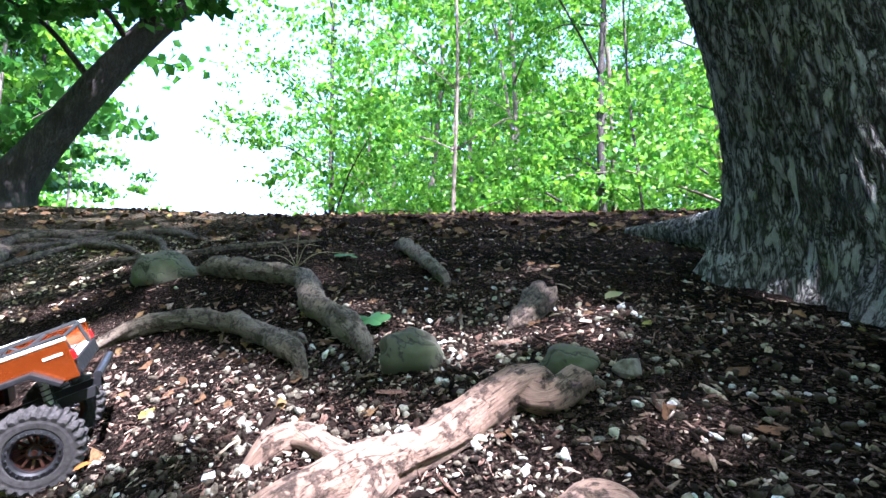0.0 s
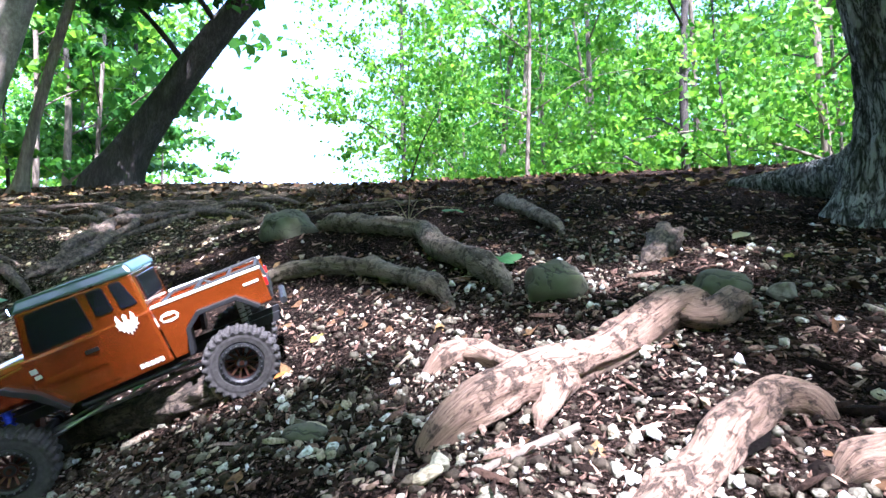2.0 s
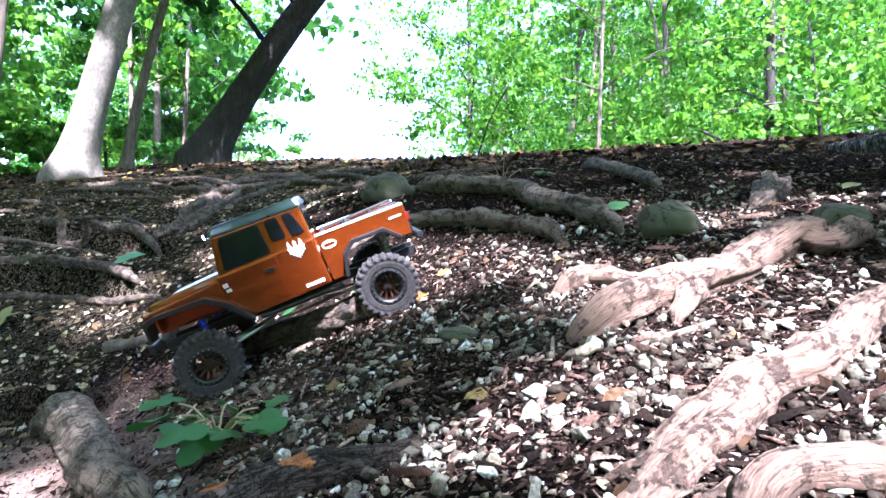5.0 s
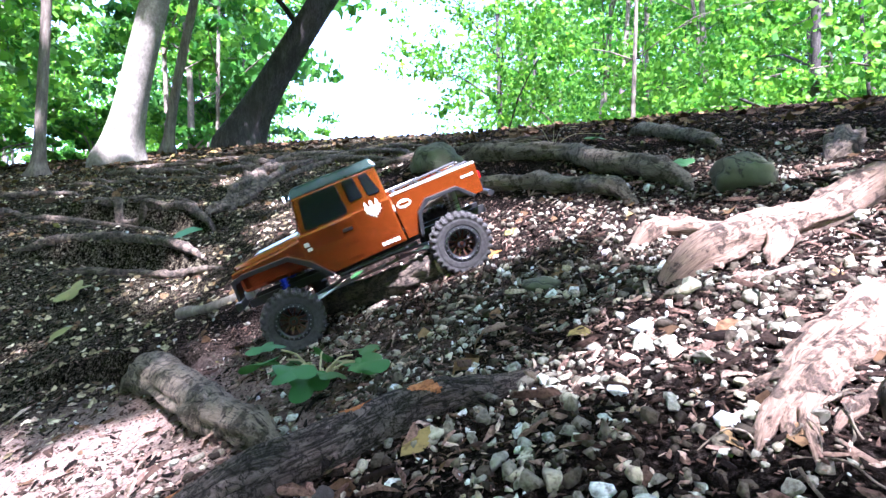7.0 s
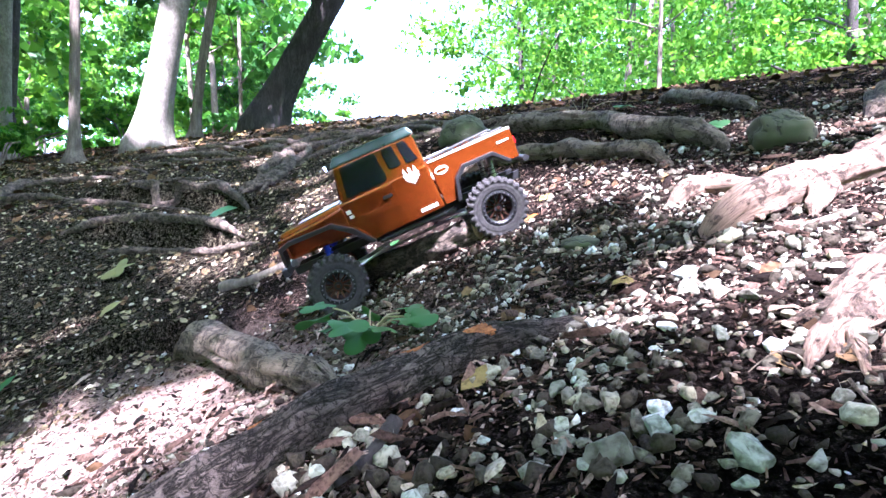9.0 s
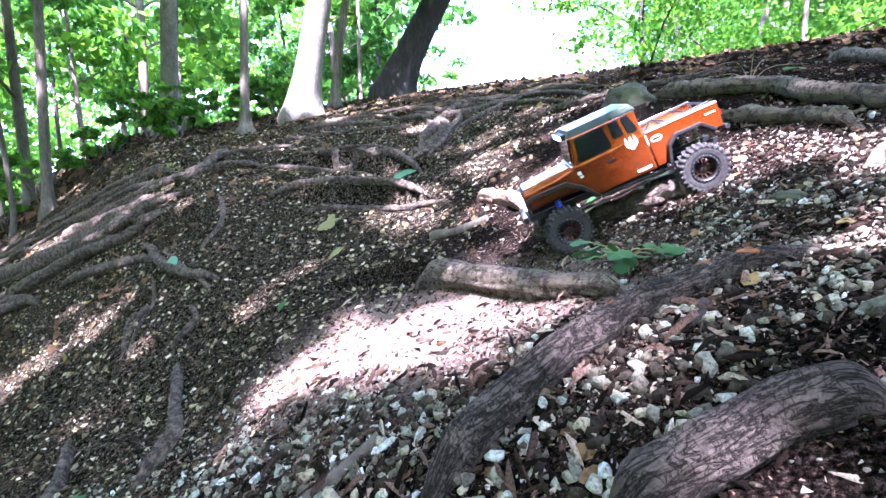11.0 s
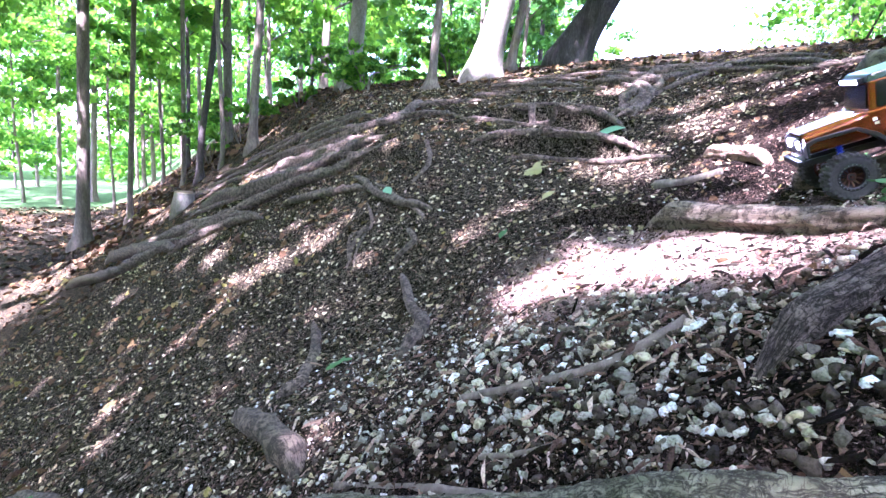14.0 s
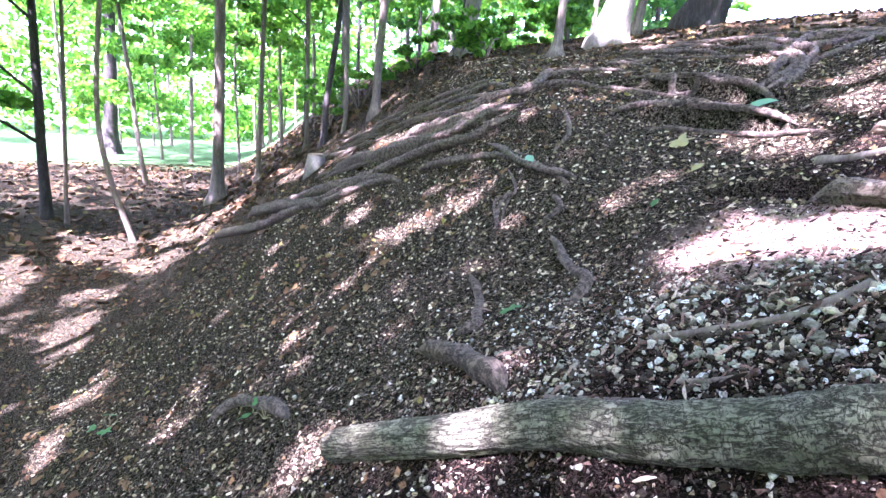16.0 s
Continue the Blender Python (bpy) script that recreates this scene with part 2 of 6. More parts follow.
M_SCAR = material("scraped_wood", bark_build((0.06, 0.03, 0.018), (0.30, 0.11, 0.04), (0.52, 0.21, 0.08), 90, (1, 1, 1), 0.6, 0.004))
M_BOULDER = material("mossy_stone", plate_build((0.045, 0.045, 0.035), (0.065, 0.066, 0.048), (0.13, 0.125, 0.095), 9, (1, 1, 1), 0.6, 0.5, 0.008, 0.015))
M_LEAF = material("canopy_leaf", leaf_build((0.026, 0.15, 0.018), (0.19, 0.41, 0.045), 0.6))
M_DARKLEAF = material("shade_leaf", leaf_build((0.018, 0.10, 0.018), (0.08, 0.24, 0.042), 0.55))

# ---- helpers for meshes ----
def mesh_object(name, verts, faces, mat, parent=None, smooth=False):
    me = bpy.data.meshes.new(name)
    me.from_pydata(verts, [], faces)
    me.materials.append(mat)
    if smooth:
        me.polygons.foreach_set("use_smooth", [True] * len(me.polygons))
    ob = new(name, me)
    ob.parent = parent
    return ob


def part(name, bm, mat, parent=None, label="", smooth=False):
    me = bpy.data.meshes.new(name)
    bm.to_mesh(me)
    bm.free()
    me.materials.append(mat)
    if smooth:
        me.polygons.foreach_set("use_smooth", [True] * len(me.polygons))
    ob = new(name, me)
    ob.parent = parent
    if label:
        ob["label"] = label
    return ob


# ---- ground: one hillside sheet from the wood floor up to the crest ----
BUMPS = ((-1.2, .6, .6, -.228), (-.5, .2, .5, -.03), (0, .9, .6, .028), (-1.2, 1.8, .7, .0585), (-2.4, 1.5, .8, -.2314),
         (-2.3, .4, .7, -.3085), (-1.6, -.3, .6, .0327), (-4.2, .2, 1.0, -.2639), (-5.2, 1.9, 1.2, -.0431), (-3, 3, 1.0, -.0455))


def softmin(a, b, k):
    return -k * np.logaddexp(-a / k, -b / k)


def ground_z(x, y):
    x, y = np.asarray(x, float), np.asarray(y, float)
    flank = -.2215 + .2108 * x + .8688 * y
    upper = -.3273 - .0206 * x + .2743 * y
    crest = .95 + .04 * np.minimum(y, 30) + .13 * np.clip(-x - 2, 0, 5)
    z = -softmin(-softmin(softmin(flank, upper, .05), crest, .12), 3.5, .5)
    for cx, cy, s, a in BUMPS:
        z = z + a * np.exp(-((x - cx) ** 2 + (y - cy) ** 2) / (2 * s * s))
    return z


# steps in the slope held by roots: x from, x to, y, bow, half height
LEDGES = ((-3.2, -1.85, 1.42, .14, .075), (-3.7, -2.15, 1.84, .10, .08), (-2.0, -1.2, .77, .05, .04), (-4.6, -3.3, 1.1, .06, .045))


def rough_z(x, y):
    """Small lumps of the trodden soil."""
    z = sum(a * noise.noise(Vector((x * f, y * f, 3.1 * f))) for f, a in ((2.3, .022), (7, .012), (19, .006)))
    for x0, x1, y0, bow, a in LEDGES:
        if x0 < x < x1:
            u = (x - x0) / (x1 - x0)
            d = y - (y0 + bow * math.sin(math.pi * u) + .05 * noise.noise(Vector((x * 3, y0, 0))))
            z += a * math.sin(math.pi * u) ** 0.6 * math.exp(-abs(d) / (.13 if d > 0 else .09)) * (1 if d > 0 else -1)
    return z


def gz(x, y):
    return float(ground_z(x, y)) + rough_z(x, y)


def axis(lo, hi, fine_lo, fine_hi, step):
    a = list(np.arange(fine_lo, fine_hi, step))
    d, v = step, fine_hi
    while v < hi:
        a.append(v)
        d *= 1.13
        v += d
    a.append(hi)
    d, v = step * 1.13, fine_lo - step
    while v > lo:
        a.insert(0, v)
        d *= 1.13
        v -= d
    a.insert(0, lo)
    return a


xs, ys = axis(-200, 120, -3.6, 1.5, 0.03), axis(-120, 200, -1.6, 2.8, 0.03)
gx, gy = np.meshgrid(xs, ys)
gzz = ground_z(gx, gy)
verts = [(x, y, z + (rough_z(x, y) if -12 < x < 6 and -8 < y < 10 else 0)) for x, y, z in zip(gx.ravel(), gy.ravel(), gzz.ravel())]
nx = len(xs)
faces = [(j * nx + i, j * nx + i + 1, (j + 1) * nx + i + 1, (j + 1) * nx + i) for j in range(len(ys) - 1) for i in range(nx - 1)]
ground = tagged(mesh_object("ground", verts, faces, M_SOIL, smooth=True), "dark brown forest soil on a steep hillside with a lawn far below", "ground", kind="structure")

# ---- trees ----
def tube(points, radii, sides=12, wob=0.0, seed=0, flare=None, squash=1.0):
    """A tapered, slightly uneven limb along a polyline, as verts and faces."""
    rnd = random.Random(seed)
    pts = [Vector(p) for p in points]
    vs, fs = [], []
    a = None
    for i, p in enumerate(pts):
        d = (pts[min(i + 1, len(pts) - 1)] - pts[max(i - 1, 0)]).normalized()
        if a is None:
            a = d.cross(Vector((0, 0, 1)) if abs(d.z) < 0.9 else Vector((1, 0, 0)))
        a = (a - d * a.dot(d)).normalized()
        b = d.cross(a)
        for k in range(sides):
            th = 2 * math.pi * k / sides
            r = radii[i] * (1 + wob * noise.noise(Vector((math.cos(th) * 1.7 + seed, math.sin(th) * 1.7, i * 0.35))))
            if flare:
                r *= flare(i, th)
            vs.append(p + a * math.cos(th) * r + b * math.sin(th) * r * squash)
    for i in range(len(pts) - 1):
        for k in range(sides):
            k2 = (k + 1) % sides
            fs.append((i * sides + k, i * sides + k2, (i + 1) * sides + k2, (i + 1) * sides + k))
    c0, c1 = len(vs), len(vs) + 1
    vs += [pts[0], pts[-1]]
    for k in range(sides):
        k2 = (k + 1) % sides
        fs.append((c0, k2, k))
        fs.append((c1, (len(pts) - 1) * sides + k, (len(pts) - 1) * sides + k2))
    return [tuple(v) for v in vs], fs


def smooth_path(ctrl, n):
    """Points along a Catmull-Rom curve through the given ones."""
    c = [Vector(p) for p in ctrl]
    c = [c[0] * 2 - c[1]] + c + [c[-1] * 2 - c[-2]]
    out = []
    segs = len(c) - 3
    for i in range(n):
        u = i / (n - 1) * segs
        k = min(int(u), segs - 1)
        t = u - k
        p0, p1, p2, p3 = c[k:k + 4]
        out.append(0.5 * ((2 * p1) + (p2 - p0) * t + (2 * p0 - 5 * p1 + 4 * p2 - p3) * t * t + (3 * p1 - p0 - 3 * p2 + p3) * t ** 3))
    return out


def leaves_mesh(centres, size, rnd, flat=0.6):
    """Small pointed leaves, four corners each, folded a little along the midrib."""
    n = len(centres)
    c = np.array(centres)
    g = np.random.default_rng(rnd)
    nor = g.normal(size=(n, 3)) * [1, 1, 0.6] + [0, 0, flat]
    nor /= np.linalg.norm(nor, axis=1, keepdims=True)
    t = g.normal(size=(n, 3))
    t -= (t * nor).sum(1, keepdims=True) * nor
    t /= np.linalg.norm(t, axis=1, keepdims=True)
    b = np.cross(nor, t)
    s = size * g.uniform(0.6, 1.35, (n, 1))
    v = np.stack([c - t * s * 0.55, c + b * s * 0.42 + nor * s * 0.08 - t * s * .1, c + t * s * 0.6, c - b * s * 0.42 + nor * s * 0.08 - t * s * .1], 1).reshape(-1, 3)
    i = np.arange(n)[:, None] * 4
    f = np.concatenate([i + [0, 1, 2], i + [0, 2, 3]])
    return v, f


def leaf_object(name, centres, size, mat, seed, parent=None):
    v, f = leaves_mesh(centres, size, seed)
    me = bpy.data.meshes.new(name)
    me.vertices.add(len(v))
    me.vertices.foreach_set("co", v.ravel())
    me.loops.add(f.size)
    me.loops.foreach_set("vertex_index", f.ravel())
    me.polygons.add(len(f))
    me.polygons.foreach_set("loop_start", np.arange(len(f)) * 3)
    me.update(calc_edges=True)
    me.materials.append(mat)
    ob = new(name, me)
    ob.parent = parent
    return ob


def crown_points(rnd, blobs, count, keep=None):
    """Leaf places in clumps: blobs are (centre, radius, flatness)."""
    out = []
    g = np.random.default_rng(rnd)
    wts = np.array([b[1] ** 2 for b in blobs])
    for (c, r, fl), k in zip(blobs, (wts / wts.sum() * count).astype(int)):
        subs = max(3, int(k / 45))
        d = g.normal(size=(subs, 3))
        d /= np.linalg.norm(d, axis=1, keepdims=True)
        sc = np.array(c) + d * (g.uniform(0.25, 1.0, (subs, 1)) ** 0.5) * r * [1, 1, fl]
        p = sc[g.integers(0, subs, k)] + g.normal(size=(k, 3)) * r * 0.16 * [1, 1, 0.4]
        out.append(p)
    p = np.concatenate(out)
    return p if keep is None else p[keep(p)]


def tree(label, foot, lean, height, r0, mat, seed, leaf_from=0.3, count=9000, size=0.13, spread=2.6, leafmat=None, sway=0.25, keep=None, group="woodland trees", flare=1.7, sides=12, limbs=9):
    rnd = random.Random(seed)
    x, y = foot
    z0 = gz(x, y)
    root = tagged(new("tree"), label, "tree", group)
    root.location = (x, y, z0)
    top = Vector((lean[0], lean[1], height))
    ctrl = [Vector((0, 0, -0.3))] + [top * f + Vector((rnd.uniform(-1, 1), rnd.uniform(-1, 1), 0)) * sway * f for f in (0.08, 0.3, 0.55, 0.8, 1.0)]
    path = smooth_path(ctrl, 26)
    rad = [r0 * (1 - 0.8 * i / 25) * (1 + (flare - 1) * math.exp(-i * 0.9)) for i in range(26)]
    trunk = mesh_object("trunk", *tube(path, rad, sides, 0.18, seed), mat, root, True)
    blobs = []
    for k in range(limbs):
        f = leaf_from + (1 - leaf_from) * (k + rnd.random()) / limbs
        p = path[min(25, int(f * 25))]
        az = rnd.uniform(0, 6.28)
        ln = spread * rnd.uniform(0.6, 1.15) * (1.15 - 0.55 * f)
        q = p + Vector((math.cos(az) * ln, math.sin(az) * ln, ln * rnd.uniform(0.15, 0.6)))
        m = p.lerp(q, 0.5) + Vector((0, 0, ln * 0.12))
        rr = max(0.012, r0 * (0.42 - 0.3 * f))
        mesh_object("limb", *tube(smooth_path([p, m, q], 5), [rr * (1 - 0.18 * i) for i in range(5)], 5, 0.1, seed + k), mat, root, True)
        blobs += [(q, ln * 0.55, 0.45), (m, ln * 0.45, 0.4)]
    blobs.append((path[-1], spread * 0.6, 0.8))
    if count:
        kp = None if keep is None else (lambda p: keep(p + np.array(root.location)))
        leaf_object("crown", crown_points(seed, blobs, count, kp), size, leafmat or M_LEAF, seed, root)
    return root


def ridge_noise(u, v, seed):
    a = noise.noise(Vector((u + 0.35 * noise.noise(Vector((u * 0.7, v * 1.3, seed))), v * 0.62, seed)) * 1.6)
    b = noise.noise(Vector((u * 3.1, v * 1.9, seed * 1.9 + 7)))
    return (1 - 2.4 * abs(a)) * 0.7 + b * 0.3


def big_tree():
    root = tagged(new("tree"), "massive old tree with deeply ridged grey bark and a flaring foot", "tree")
    cx, cy = 1.37, 1.60
    z0 = gz(cx, cy)
    root.location = (cx, cy, z0)
    sides, rings, high = 270, 270, 3.6
    # finer where it faces the way
    turn = [2.2 + 3.5 * k / 230 for k in range(230)] + [5.7 + (2 * math.pi - 3.5) * k / 40 for k in range(40)]
    vs, fs = [], []
    for j in range(rings + 1):
        h = -0.75 + (high + 0.75) * (j / rings) ** 1.5
        sx, sy = -0.30 * max(0, h), 0.05 * max(0, h)
        for k in range(sides):
            th = turn[k]
            butt = sum(a * max(0, math.cos(th - t0)) ** p for t0, a, p in ((4.35, 0.30, 5), (2.75, 0.40, 9), (5.4, 0.3, 6), (1.2, 0.3, 6)))
            r = 0.36 + 0.03 * math.sin(2 * th + 1) + (0.16 + butt) * min(1.15, math.exp(-(h + 0.1) / 0.30)) - 0.015 * max(0, h)
            r += 0.026 * ridge_noise(math.cos(th) * 8.5 + 1.6 * h, h * 6.0, 4 + 8.5 * math.sin(th))
            vs.append((sx + math.cos(th) * r, sy + math.sin(th) * r, h))
    for j in range(rings):
        for k in range(sides):
            k2 = (k + 1) % sides
            fs.append((j * sides + k, j * sides + k2, (j + 1) * sides + k2, (j + 1) * sides + k))
    mesh_object("trunk", vs, fs, M_BIGBARK, root, True)
    up = smooth_path([(-1.05, 0.175, 3.5), (-1.6, 0.25, 5.5), (-2.2, 0.3, 9)], 12)
    mesh_object("stem", *tube(up, [0.33 - 0.02 * i for i in range(12)], 24, 0.1, 5), M_BIGBARK, root, True)
    # roots that run out from the foot
    for ctrl, rr in (([(1.18, 1.36, .12), (.96, 1.10, .06), (.76, .88, .05), (.575, .585, .04), (.47, .46, .0), (.36, .27, -.07)], [.22, .14, .105, .085, .075, .05]),
                     ([(1.15, 1.93, .30), (1.06, 2.33, .10), (.93, 2.73, .03), (.78, 2.93, .0)], [.20, .10, .06, .03])):
        path = smooth_path([(x - cx, y - cy, gz(x, y) - z0 + up) for x, y, up in ctrl], 60)
        rad = np.interp(np.linspace(0, len(rr) - 1, 60), range(len(rr)), rr)

        def ribs(i, th):
            return 1 + 0.16 * ridge_noise(math.cos(th) * 2.6, i * 0.24, 3 + 2.6 * math.sin(th))
        mesh_object("root", *tube(path, rad, 60, 0.0, 3, ribs), M_BIGBARK, root, True)
    return root

big = big_tree()


def tree_at(label, foot, ctrl, r0, r1, mat, seed, blobs=(), leafmat=None, count=0, size=0.14, category="tree", flare=1.8):
    """A tree whose stem follows the given points above its foot."""
    root = tagged(new("tree"), label, category, "woodland trees")
    root.location = (*foot, gz(*foot))
    path = smooth_path([(0, 0, -0.4), (0, 0, 0)] + ctrl, 44)
    rad = [(r0 + (r1 - r0) * i / 43) * (1 + (flare - 1) * math.exp(-max(0, p.z) / (1.6 * r0))) for i, p in enumerate(path)]

    def lobes(i, th):
        return 1 + 0.14 * math.sin(5 * th + seed) * math.exp(-max(0, path[i].z) / (1.8 * r0)) + 0.03 * noise.noise(Vector((math.cos(th) * 2, math.sin(th) * 2, path[i].z * 1.5 + seed)))
    mesh_object("trunk", *tube(path, rad, 28, 0.0, seed, lobes), mat, root, True)
    for k, (c, r, fl) in enumerate(blobs):
        near_p = min(path, key=lambda q: (q - Vector(c)).length)
        mid = near_p.lerp(Vector(c), 0.5) + Vector((0, 0, 0.2))
        mesh_object("limb", *tube(smooth_path([near_p, mid, c], 9), [r1 * (0.5 - 0.045 * i) for i in range(9)], 7, 0.1, k), mat, root, True)
    if count:
        leaf_object("crown", crown_points(seed, list(blobs), count), size, leafmat or M_DARKLEAF, seed, root)
    return root


tree_at("grey smooth-barked beech leaning a little, its foot in sunlight", (-5.65, 3.8), [(0.12, 0.05, .6), (.5, .2, 2.2), (1.1, .45, 4.6), (1.9, .8, 8)], .175, .11, M_BEECH, 11,
        [((-.9, .2, 4.6), 1.5, .5), ((-.2, 1.8, 5.2), 1.6, .5), ((2.6, 1.6, 6.2), 1.5, .5), ((-1.5, 1.5, 6.5), 1.6, .5)], M_DARKLEAF, 7000)
tree_at("dark trunk leaning far over on the crest of the hill", (-6.25, 6.25), [(0.35, 0.1, .7), (1.5, .4, 2.4), (2.9, .85, 4.1), (4.3, 1.3, 5.4), (6.0, 1.9, 6.6), (8.0, 2.4, 8.0)], .25, .10, M_DARKBARK, 12,
        [((1.6, .2, 5.3), 1.3, .5), ((2.8, 1.2, 6.2), 1.4, .5), ((4.4, .5, 7.0), 1.3, .5), ((5.6, 1.6, 5.6), .8, .5), ((6.6, 1.6, 7.4), 1.3, .5), ((.2, .8, 6.2), 1.5, .5), ((3.6, .9, 3.7), .22, .8), ((3.2, -1.6, 1.95), .55, .6), ((2.2, -1.0, 2.3), .7, .6), ((1.2, -.8, 2.6), .8, .6), ((4.1, -1.5, 2.1), .5, .6), ((.2, -.6, 2.6), .8, .6), ((7.6, 2.2, 6.6), .9, .5)], M_DARKLEAF, 13000, 0.13)
tree_at("slender pale trunk beside the leaning tree", (-6.3, 4.97), [(.15, .05, 1), (.6, .2, 3), (1.4, .5, 6.5)], .075, .04, M_THINBARK, 13, [((.8, .6, 5.5), 1.2, .5), ((2, .3, 6.8), 1.2, .5)], M_DARKLEAF, 2500)
tree_at("slender brown trunk on the shoulder of the hill", (-5.68, 3.02), [(.0, .02, .5), (.06, .08, 2.5), (.0, .2, 7)], .06, .035, M_THINBARK, 14, [((.6, .5, 6), 1.0, .5), ((-.8, .2, 6.8), 1.1, .5)], M_DARKLEAF, 2000, flare=2.2)
tree_at("grey trunk with a knobbly foot on the shoulder of the hill", (-10.4, 4.66), [(.05, .02, .6), (.15, .1, 2.5), (.5, .3, 8)], .19, .12, M_BEECH, 15, [((-1, .5, 6), 1.3, .5), ((1.4, .2, 7), 1.3, .5)], M_DARKLEAF, 3000)
tree_at("dark slim trunk behind the shoulder of the hill", (-12.8, 6.0), [(.0, .02, .6), (.3, .1, 3), (.7, .3, 9)], .16, .08, M_DARKBARK, 16, [((-1, .5, 6), 1.5, .5), ((1.4, .2, 7), 1.5, .5)], M_DARKLEAF, 3500)
tree_at("brown trunk at the foot of the hill", (-17.89, 0.84), [(.0, .02, .8), (.1, .1, 4), (-.1, .3, 12)], 0.212, 0.125, M_THINBARK, 17, [((-1.5, .5, 9), 2.2, .5), ((1.6, -1, 10), 2.2, .5), ((0, 2, 11), 2, .5)], M_LEAF, 6000, .18)
tree_at("thin bent pale sapling at the foot of the hill", (-14.36, -1.45), [(-.3, -.4, 1.5), (-.5, -.55, 3.2), (-.2, -.2, 7)], 0.070, 0.046, M_THINBARK, 18, [((-.5, -1, 6.5), 1.5, .5), ((0.5, .6, 7.6), 1.4, .5)], M_LEAF, 3000, .16, flare=1.2)
tree_at("thin pale sapling in the wood floor", (-25.19, -0.87), [(.1, -.2, 1.5), (-.3, -.4, 4), (-.2, -.9, 9)], 0.112, 0.067, M_THINBARK, 19, [((-.5, -1, 7.5), 1.8, .5), ((0.5, .6, 8.6), 1.8, .5)], M_LEAF, 3500, .18, flare=1.2)
tree_at("thick dark trunk at the edge of the lawn", (-40.32, -2.46), [(.0, .1, 1.5), (.2, .3, 5), (.4, .5, 13)], 0.486, 0.289, M_DARKBARK, 20, [((-2, -2, 9), 3.0, .5), ((1.6, 2, 10), 3.0, .5), ((0, 0, 12), 3, .5)], M_LEAF, 8000, .22)
tree_at("pale trunk low on the flank of the hill", (-9.29, 2.25), [(.0, .02, .8), (.2, .1, 4), (.5, .3, 12)], 0.082, 0.051, M_THINBARK, 21, [((-1.5, .5, 7), 2.2, .5), ((1.6, -1, 8), 2.2, .5)], M_LEAF, 6000, .18)

tree_at("brown sapling near the foot of the hill", (-15.90, 1.63), [(.0, .02, .8), (.2, .1, 4), (.3, .3, 11)], 0.085, 0.050, M_THINBARK, 22, [((-1.5, .5, 7), 2.0, .5), ((1.6, -1, 8), 2.0, .5)], M_LEAF, 4000, .18)
tree_at("straight trunk at the edge of the lawn", (-38, 3.6), [(.0, .02, .8), (.2, .1, 4), (.3, .3, 12)], .22, .14, M_THINBARK, 23, [((-1.5, .5, 8), 2.4, .5), ((1.6, -1, 9), 2.4, .5)], M_LEAF, 4000, .2)
tree_at("slim trunk at the edge of the lawn", (-11.34, 2.03), [(.0, .02, .8), (.2, .3, 4), (.3, .6, 12)], 0.074, 0.046, M_DARKBARK, 24, [((-1.5, .5, 8), 2.4, .5), ((1.6, -1, 9), 2.4, .5)], M_LEAF, 4000, .2)

# slim trunks that stand on the wood floor
rt = random.Random(19)
for i, (x, y, r, bark) in enumerate(((-36.0, 1.8, 0.150, M_THINBARK), (-14.0, 2.4, 0.063, M_THINBARK), (-17.1, -2.9, 0.064, M_THINBARK), (-10.7, 2.2, 0.049, M_THINBARK), (-25.3, 4.5, 0.088, M_THINBARK))):
    a, b = rt.uniform(-.4, .4), rt.uniform(-.4, .4)
    tree_at("slim straight woodland trunk on the leafy wood floor", (x, y), [(.0, .02, .8), (a * .4, b * .4, 4), (a, b, 11)], r, r * .6, bark, 400 + i, [((-1.5, .5, 7), 2.0, .5), ((1.6, -1, 8), 2.0, .5)], M_LEAF, 2600, .2, flare=1.3)

# wood behind the crest
rw = random.Random(5)
SPOTS = [(-5.1, 16.6, .11), (-.85, 12.6, .06), (1.2, 18.4, .13), (5.6, 27, .24), (3.5, 27.6, .12), (7.0, 24.8, .12), (9.0, 21, .19), (1.2, 21.7, .10), (9.9, 22.2, .08), (2.9, 14.0, .13), (5.4, 12.6, .11), (5.95, 13.3, .05), (4.0, 14.2, .05)]
for i, (x, y, r) in enumerate(SPOTS):
    tree("slim woodland tree with bright green leaves behind the crest", (x, y), (rw.uniform(-.6, .6), rw.uniform(-1, 1), 0), rw.uniform(13, 17), r, M_THINBARK if i % 3 else M_DARKBARK, 30 + i, 0.1, 7000, 0.13, 3.6, M_LEAF, 0.5, limbs=14)
for i in range(36):
    a, d = radians(rw.uniform(-54, 17)), rw.uniform(19, 44)
    tree("woodland tree with bright green leaves", (math.sin(-a) * d, math.cos(a) * d), (rw.uniform(-1, 1), rw.uniform(-1, 1), 0), rw.uniform(12, 20), rw.uniform(.06, .2), M_THINBARK if i % 3 else M_DARKBARK, 60 + i, 0.04, 5600, 0.175, 4.4, M_LEAF if i % 3 else M_DARKLEAF, 0.5, limbs=14)
for i in range(62):
    a, d = radians(rw.uniform(41, 113)), rw.uniform(15, 62)
    x, y = -math.sin(a) * d, math.cos(a) * d
    if y < 3 and d < 34 and rw.random() < 0.7:
        continue
    tree("slim trunk in the wood below the hill", (x, y), (rw.uniform(-.8, .8), rw.uniform(-.8, .8), 0), rw.uniform(11, 16), rw.uniform(.06, .17), M_THINBARK if i % 3 else M_DARKBARK, 120 + i, 0.26, 3000, 0.25, 3.8, M_LEAF if i % 5 else M_DARKLEAF, 0.3, limbs=9)


